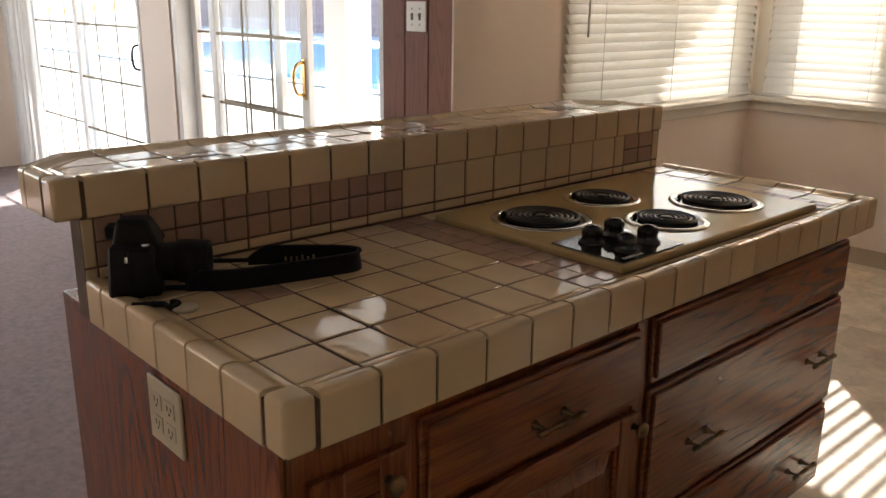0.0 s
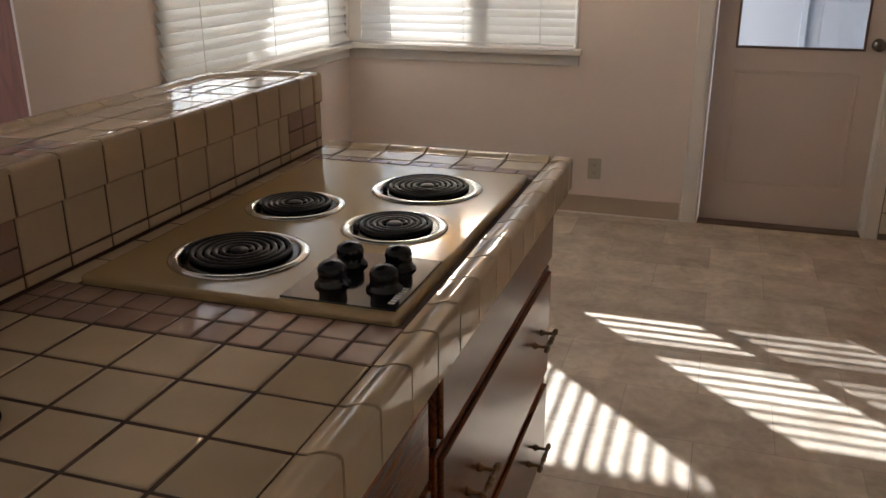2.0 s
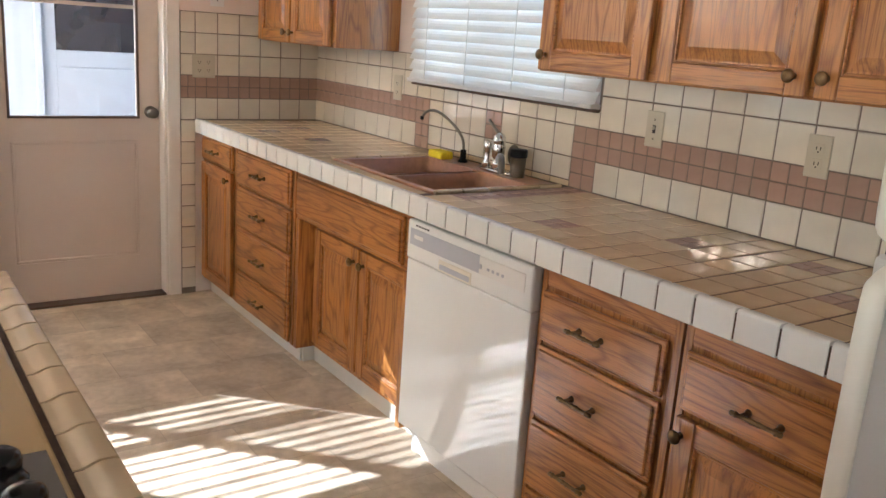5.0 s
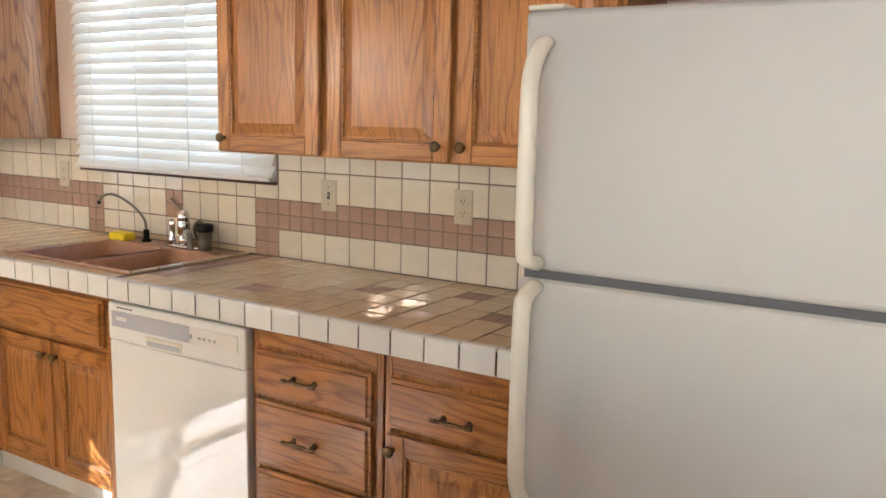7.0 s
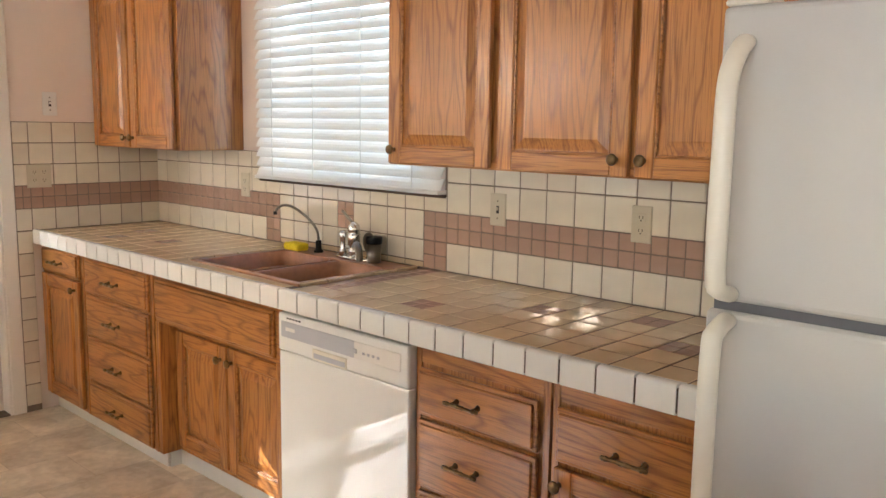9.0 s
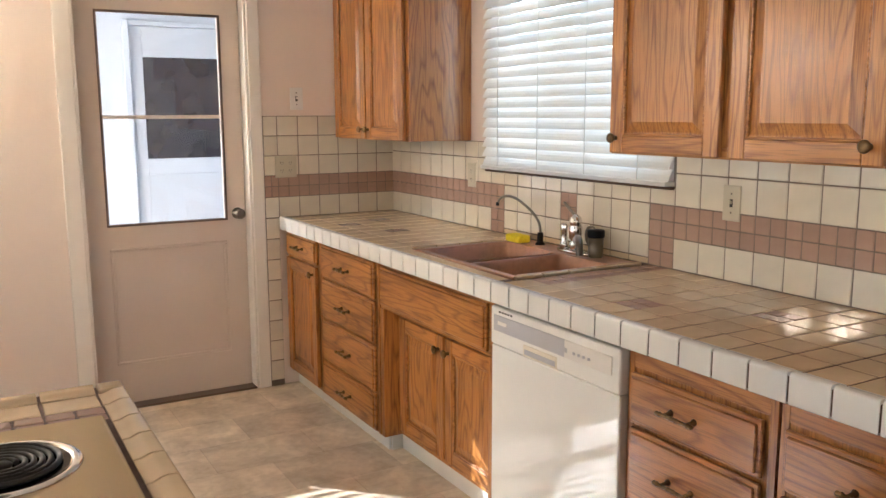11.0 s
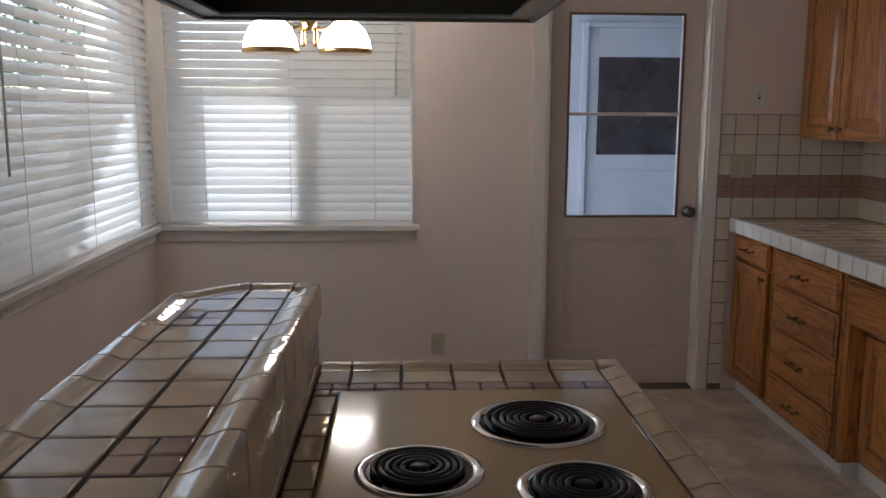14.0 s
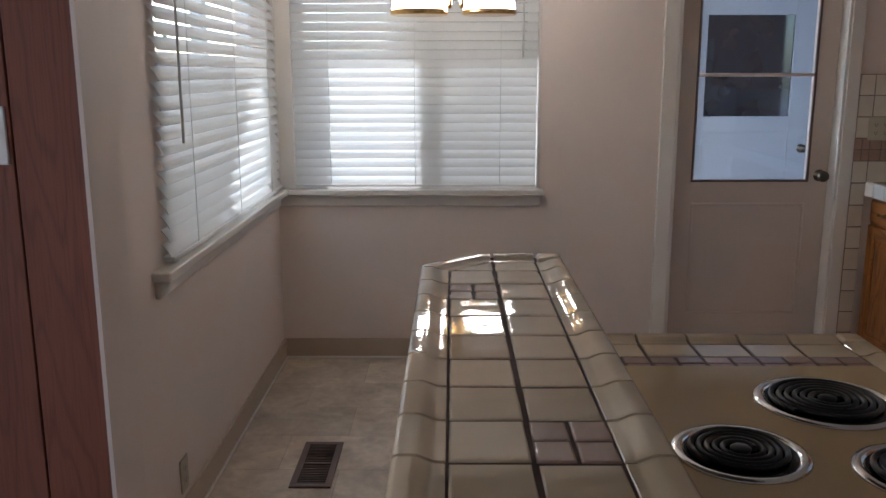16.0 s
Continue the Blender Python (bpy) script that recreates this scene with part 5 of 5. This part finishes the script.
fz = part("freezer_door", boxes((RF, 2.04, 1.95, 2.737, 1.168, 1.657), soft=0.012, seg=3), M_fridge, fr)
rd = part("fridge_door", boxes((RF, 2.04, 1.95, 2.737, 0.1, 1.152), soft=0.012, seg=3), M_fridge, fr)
part("gasket", boxes((1.995, 2.05, 1.965, 2.725, 1.137, 1.183)), M_gasket, fr)


def bow_handle(parent, z0, z1, y):
    pts = curve_pts([(RF - 0.002, y, z0), (RF - 0.034, y, z0 + (z1 - z0) * 0.06), (RF - 0.058, y, z0 + (z1 - z0) * 0.18), (RF - 0.062, y, z0 + (z1 - z0) * 0.5), (RF - 0.06, y, z0 + (z1 - z0) * 0.9), (RF - 0.045, y, z1 - abs(z1 - z0) * 0.03 * (1 if z1 > z0 else -1)), (RF - 0.004, y, z1)], 5)
    bm = tube(bmesh.new(), pts, 0.014, 12)
    for v in bm.verts:
        v.co.y = y + (v.co.y - y) * 1.25
    part("handle", bm, M_enamel_warm, parent, "aged cream bow handle")


bow_handle(fz, 1.598, 1.182, 2.693)
bow_handle(rd, 0.69, 1.138, 2.693)
part("hinge_cap", boxes((RF + 0.004, 2.05, 2.66, 2.735, 1.657, 1.667), soft=0.003), M_enamel_warm, fr)
part("badge", boxes((RF - 0.003, RF + 0.001, 1.98, 2.105, 1.562, 1.599), soft=0.001), M_grey, fz, "grey metal badge")

# ---- range hood ----
hd = thing("range_hood", "dark bronze range hood hanging over the island", "range hood")
HX0, HX1, HY0, HY1, HZ = 0.142, 0.855, 2.93, 3.985, 1.63
part("rim", boxes((HX0, HX1, HY1 - 0.014, HY1, HZ, HZ + 0.11), (HX0, HX1, HY0, HY0 + 0.014, HZ, HZ + 0.11), (HX0, HX0 + 0.014, HY0 + 0.014, HY1 - 0.014, HZ, HZ + 0.11), (HX1 - 0.014, HX1, HY0 + 0.014, HY1 - 0.014, HZ, HZ + 0.11), soft=0.002), M_hood, hd)
part("inner_lip", boxes((HX0 + 0.014, HX1 - 0.014, HY1 - 0.05, HY1 - 0.014, HZ + 0.006, HZ + 0.012), (HX0 + 0.014, HX0 + 0.055, HY0 + 0.014, HY1 - 0.05, HZ + 0.006, HZ + 0.012), (HX1 - 0.055, HX1 - 0.014, HY0 + 0.014, HY1 - 0.05, HZ + 0.006, HZ + 0.012), (HX0 + 0.055, HX1 - 0.055, HY0 + 0.014, HY0 + 0.055, HZ + 0.006, HZ + 0.012)), M_hoodlip, hd)
bm = bmesh.new()
q0 = [bm.verts.new(p) for p in ((HX0, HY0, HZ + 0.11), (HX1, HY0, HZ + 0.11), (HX1, HY1, HZ + 0.11), (HX0, HY1, HZ + 0.11))]
q1 = [bm.verts.new(p) for p in ((0.34, 3.3, 2.1), (0.64, 3.3, 2.1), (0.64, 3.62, 2.1), (0.34, 3.62, 2.1))]
q2 = [bm.verts.new((v.co.x, v.co.y, CEIL)) for v in q1]
for a, b in ((q0, q1), (q1, q2)):
    for k in range(4):
        bm.faces.new((a[k], a[(k + 1) % 4], b[(k + 1) % 4], b[k]))
part("canopy", bm, M_hood, hd)
part("filter", boxes((HX0 + 0.014, HX1 - 0.014, HY0 + 0.014, HY1 - 0.014, HZ + 0.09, HZ + 0.1)), M_hood, hd)

# ---- chandelier ----
ch = thing("chandelier", "brass chandelier with lit opal glass shades", "chandelier", at=(0.02, 0, -0.01))
CX, CY = 0.182, 5.532
part("stem", lathe(bmesh.new(), [(0.012, 1.76), (0.03, 1.775), (0.034, 1.79), (0.02, 1.82), (0.012, 1.84), (0.022, 1.87), (0.03, 1.9), (0.015, 1.93), (0.008, 1.96), (0.008, CEIL - 0.02), (0.05, CEIL - 0.018), (0.055, CEIL)], Matrix.Translation((CX, CY, 0)), 20), M_brightbrass, ch)
for sx, sy, sz in ((0.048, 5.44, 1.668), (0.316, 5.625, 1.68)):
    m = Matrix.Translation((sx, sy, sz))
    d = Vector((sx - CX, sy - CY, 0))
    arm = curve_pts([(CX, CY, 1.8), (CX + d.x * 0.4, CY + d.y * 0.4, 1.77), (CX + d.x * 0.8, CY + d.y * 0.8, 1.82), (sx, sy, 1.84), (sx, sy, 1.81)], 5)
    part("arm", tube(bmesh.new(), arm, 0.006, 8), M_brightbrass, ch)
    s = part("shade", lathe(bmesh.new(), [(0.02, 0.13), (0.05, 0.122), (0.08, 0.095), (0.098, 0.055), (0.104, 0.02), (0.1, 0.02), (0.094, 0.055), (0.077, 0.091), (0.05, 0.117)], m, 32), M_shade, ch, "lit opal glass dome shade")
    part("rim_band", lathe(bmesh.new(), [(0.103, 0.0), (0.108, 0.004), (0.108, 0.018), (0.103, 0.022), (0.099, 0.018), (0.099, 0.004)], m, 32), M_brightbrass, s)
    part("bulb", lathe(bmesh.new(), [(0.001, 0.02), (0.02, 0.025), (0.03, 0.045), (0.024, 0.07), (0.012, 0.09), (0.012, 0.1)], m, 16), M_bulb, s)
    part("socket", lathe(bmesh.new(), [(0.022, 0.12), (0.024, 0.14), (0.012, 0.15)], m, 16), M_brightbrass, s)
for dx in (-0.014, 0.016):
    part("candle_socket", lathe(bmesh.new(), [(0.008, 1.7), (0.011, 1.72), (0.008, 1.76), (0.006, 1.78)], Matrix.Translation((CX + dx * 1.6, CY, 0)), 12), M_brightbrass, ch)

# ---- sliding patio doors ----
def slider(name, xr, xl, open_by, label):
    """A sliding door in the patio wall from xr (its east jamb) to xl."""
    d = tagged(new(name), label, "sliding door", kind="structure")
    part("door_frame", boxes((xr - 0.04, xr, 3.852, 4.0, 0, PT), (xl, xl + 0.04, 3.852, 4.0, 0, PT), (xl + 0.04, xr - 0.04, 3.852, 4.0, PT - 0.04, PT), (xl + 0.04, xr - 0.04, 3.87, 4.0, 0.0, 0.02), soft=0.003), M_white, d)
    w = (xr - xl) / 2

    def leaf(x0, x1, y, handle):
        lf = part("leaf_frame", boxes((x0, x0 + 0.06, y, y + 0.035, 0.022, PT - 0.042), (x1 - 0.06, x1, y, y + 0.035, 0.022, PT - 0.042), (x0 + 0.06, x1 - 0.06, y, y + 0.035, 0.022, 0.11), (x0 + 0.06, x1 - 0.06, y, y + 0.035, PT - 0.11, PT - 0.042), soft=0.003), M_white, d)
        part("pane", boxes((x0 + 0.06, x1 - 0.06, y + 0.015, y + 0.019, 0.11, PT - 0.11)), M_glass, lf).visible_shadow = False
        for k in (1, 2):
            x = x0 + 0.06 + (x1 - x0 - 0.12) * k / 3
            part("muntin", boxes((x - 0.008, x + 0.008, y + 0.008, y + 0.014, 0.11, PT - 0.11), soft=0.001), M_muntin, lf)
        for k in range(1, 5):
            z = 0.11 + (PT - 0.22) * k / 5
            part("muntin", boxes((x0 + 0.06, x1 - 0.06, y + 0.0085, y + 0.0135, z - 0.008, z + 0.008), soft=0.001), M_muntin, lf)
        if handle:
            hm = M_brightbrass if name == "door_2" else M_black
            part("handle_plate", boxes((x1 - 0.045, x1 - 0.02, y - 0.006, y - 0.0005, 0.93, 1.12), soft=0.002), hm, lf)
            part("handle", tube(bmesh.new(), curve_pts([(x1 - 0.033, y - 0.005, 0.95), (x1 - 0.033, y - 0.045, 0.965), (x1 - 0.05, y - 0.05, 1.03), (x1 - 0.033, y - 0.045, 1.09), (x1 - 0.033, y - 0.005, 1.105)], 5), 0.008, 10), hm, lf)
    leaf(xl + 0.042, xl + w + 0.02, 3.945, False)
    leaf(xr - w - 0.02 - open_by, xr - 0.042 - open_by, 3.88, True)
    return d


slider("door_2", P0, P1, 0.57, "white gridded sliding glass door, partly open")
slider("door_3", Q0, Q1, 0.0, "white gridded sliding glass door, shut")

# sheer drape drawn aside at the end of the patio wall
def drape(x0, x1, y, z0, z1):
    bm = bmesh.new()
    n, rings = 72, []
    for dy in (0.0, 0.002):
        ring = []
        for i in range(n + 1):
            f = i / n
            w = 0.03 * math.sin(f * 56 + 0.8 * math.sin(f * 9)) + 0.008 * math.sin(f * 131)
            ring.append([bm.verts.new((x0 + (x1 - x0) * f + 0.012 * math.sin(f * 33 + z), y + dy + w * (0.75 + 0.25 * (z1 - z) / (z1 - z0)), z)) for z in steps(z0, z1, 6)])
        rings.append(ring)
    for ring in rings:
        for a, b in zip(ring, ring[1:]):
            for k in range(6):
                bm.faces.new((a[k], b[k], b[k + 1], a[k + 1])).smooth = True
    return bm


dr = thing("sheer_drape", "white sheer drape gathered beside the sliding door", "curtain")
part("cloth", drape(-5.72, -5.12, 3.77, 0.04, 2.16), M_sheer, dr)
part("rod", tube(bmesh.new(), [(-5.75, 3.77, 2.18), (-0.98, 3.77, 2.18)], 0.011, 10), M_white, dr)
for bx in (-5.6, -3.13, -1.1):
    part("bracket", boxes((bx - 0.008, bx + 0.008, 3.77, 3.862, 2.17, 2.19)), M_white, dr)

# ---- outdoors ----
structure("ground", boxes((-60, 60, 4.0, 80, -0.14, -0.04), (-60, -6.0, -40, 4.0, -0.14, -0.04), (3.2, 60, -40, 4.0, -0.14, -0.04)), M_conc, "sunlit pale concrete patio", "ground")
structure("patio_roof", boxes((-1.79, -0.88, 4.05, 7.456, 2.26, 2.36), (-0.88, 0.9, 6.56, 7.456, 2.26, 2.36), (0.9, 4.2, 6.56, 9.0, 2.3, 2.4), (-7.5, -1.795, 4.02, 7.18, 2.26, 2.36), (-0.95, 3.2, 3.9, 6.56, 2.57, 2.65)), M_white, "white boarded patio roof and eaves", "roof")
thing("patio_post", "square white patio post on the concrete", "post", boxes((-2.62, -2.40, 4.7, 4.9, -0.04, 2.26), soft=0.004), M_white)
pool = tagged(new("pool", mesh("pool", boxes((-26, -7.2, 10.2, 18.0, -0.06, -0.03)), M_water)), "blue swimming pool water", "pool", kind="structure")
part("coping", boxes((-26.3, -6.9, 9.9, 10.2, -0.04, 0.0), (-26.3, -6.9, 18.0, 18.3, -0.04, 0.0), (-7.2, -6.9, 10.2, 18.0, -0.04, 0.0), soft=0.01), M_conc, pool)
fence = thing("board_fence", "weathered brown board fence behind the pool", "fence")
bd = mesh("board", boxes((0, 0.385, 0, 0.02, 0, 1.9), soft=0.004), M_fence)
for i in range(150):
    piece("board", bd, fence, (-50 + 0.4 * i, 24.0, -0.04))
for z in (0.3, 1.6):
    part("rail", boxes((-50, 10, 24.02, 24.07, z, z + 0.09)), M_fence, fence)
rng = random.Random(11)


def tree(x, y, h, spread):
    th = thing("tree", "leafy green garden tree behind the fence", "tree", group="garden trees")
    bm = bmesh.new()
    tube(bm, curve_pts([(x, y, -0.1), (x + 0.1, y, h * 0.3), (x - 0.05, y + 0.1, h * 0.7)], 5), 0.1, 8, [0.16 - 0.01 * i for i in range(11)])
    for k in range(6):
        a = rng.uniform(0, 6.28)
        e = (x + spread * 0.6 * math.cos(a), y + spread * 0.6 * math.sin(a), h * rng.uniform(0.55, 0.9))
        tube(bm, curve_pts([(x, y, h * 0.35 + 0.05 * k), (x + (e[0] - x) * 0.4, y + (e[1] - y) * 0.4, h * 0.55), e], 4), 0.03, 6)
    part("trunk", bm, M_bark, th)
    verts, faces = [], []
    clumps = [(x + rng.gauss(0, spread * 0.45), y + rng.gauss(0, spread * 0.45), h * rng.uniform(0.4, 1.0), rng.uniform(0.3, 0.75)) for _ in range(38)]
    for cx_, cy_, cz_, r in clumps:
        for _ in range(75):
            p = Vector((cx_ + rng.gauss(0, r * 0.5), cy_ + rng.gauss(0, r * 0.5), cz_ + rng.gauss(0, r * 0.4)))
            a = Vector((rng.uniform(-1, 1), rng.uniform(-1, 1), rng.uniform(-1, 1))).normalized() * rng.uniform(0.06, 0.12)
            b = a.orthogonal().normalized() * a.length * 0.5
            n = len(verts)
            verts += [p - a, p + b, p + a, p - b]
            faces.append((n, n + 1, n + 2, n + 3))
    me = bpy.data.meshes.new("crown")
    me.from_pydata(verts, [], faces)
    me.materials.append(M_leaf)
    part("crown", me, M_leaf, th)


for tx, ty_, hh in ((-38, 26.5, 5.5), (-31, 26, 4.6), (-24, 27, 5.8), (-17, 26, 5.0), (-10, 27, 5.5)):
    tree(tx, ty_, hh, 2.0)

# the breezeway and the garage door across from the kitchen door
# the end wall and the tall west stretch are unseen, added to block light
gw = structure("garage_wall", boxes((3.3, 3.4, 6.56, 8.1, -0.04, 2.3), (-0.25, 1.80, 8.1, 8.25, -0.04, 3.1), (2.72, 4.2, 8.1, 8.25, -0.04, 3.1), (1.80, 2.72, 8.1, 8.25, 2.06, 3.1)), M_garage, "white garage wall, shade in its colour, with added unseen stretches", "wall")
gd = tagged(new("door_4"), "white garage door leaf, shade in its colour, with a dark window", "door", kind="structure")
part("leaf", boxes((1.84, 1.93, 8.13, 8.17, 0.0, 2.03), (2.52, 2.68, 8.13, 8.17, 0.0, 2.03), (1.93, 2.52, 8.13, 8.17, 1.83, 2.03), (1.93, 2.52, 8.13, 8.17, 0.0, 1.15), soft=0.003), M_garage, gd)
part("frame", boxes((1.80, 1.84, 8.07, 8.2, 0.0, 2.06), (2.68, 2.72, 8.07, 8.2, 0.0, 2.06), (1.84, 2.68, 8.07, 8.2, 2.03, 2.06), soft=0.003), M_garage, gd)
part("pane", boxes((1.93, 2.52, 8.147, 8.153, 1.15, 1.83)), M_darkpane, gd)
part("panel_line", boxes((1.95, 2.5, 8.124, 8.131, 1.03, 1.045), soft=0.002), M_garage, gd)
part("door_knob", lathe(bmesh.new(), [(0.03, 0), (0.03, 0.005), (0.012, 0.01), (0.012, 0.03), (0.028, 0.045), (0.02, 0.06), (0.001, 0.064)], Matrix.Translation((2.62, 8.13, 0.93)) @ Matrix.Rotation(radians(90), 4, "X"), 20), M_nickel, gd)
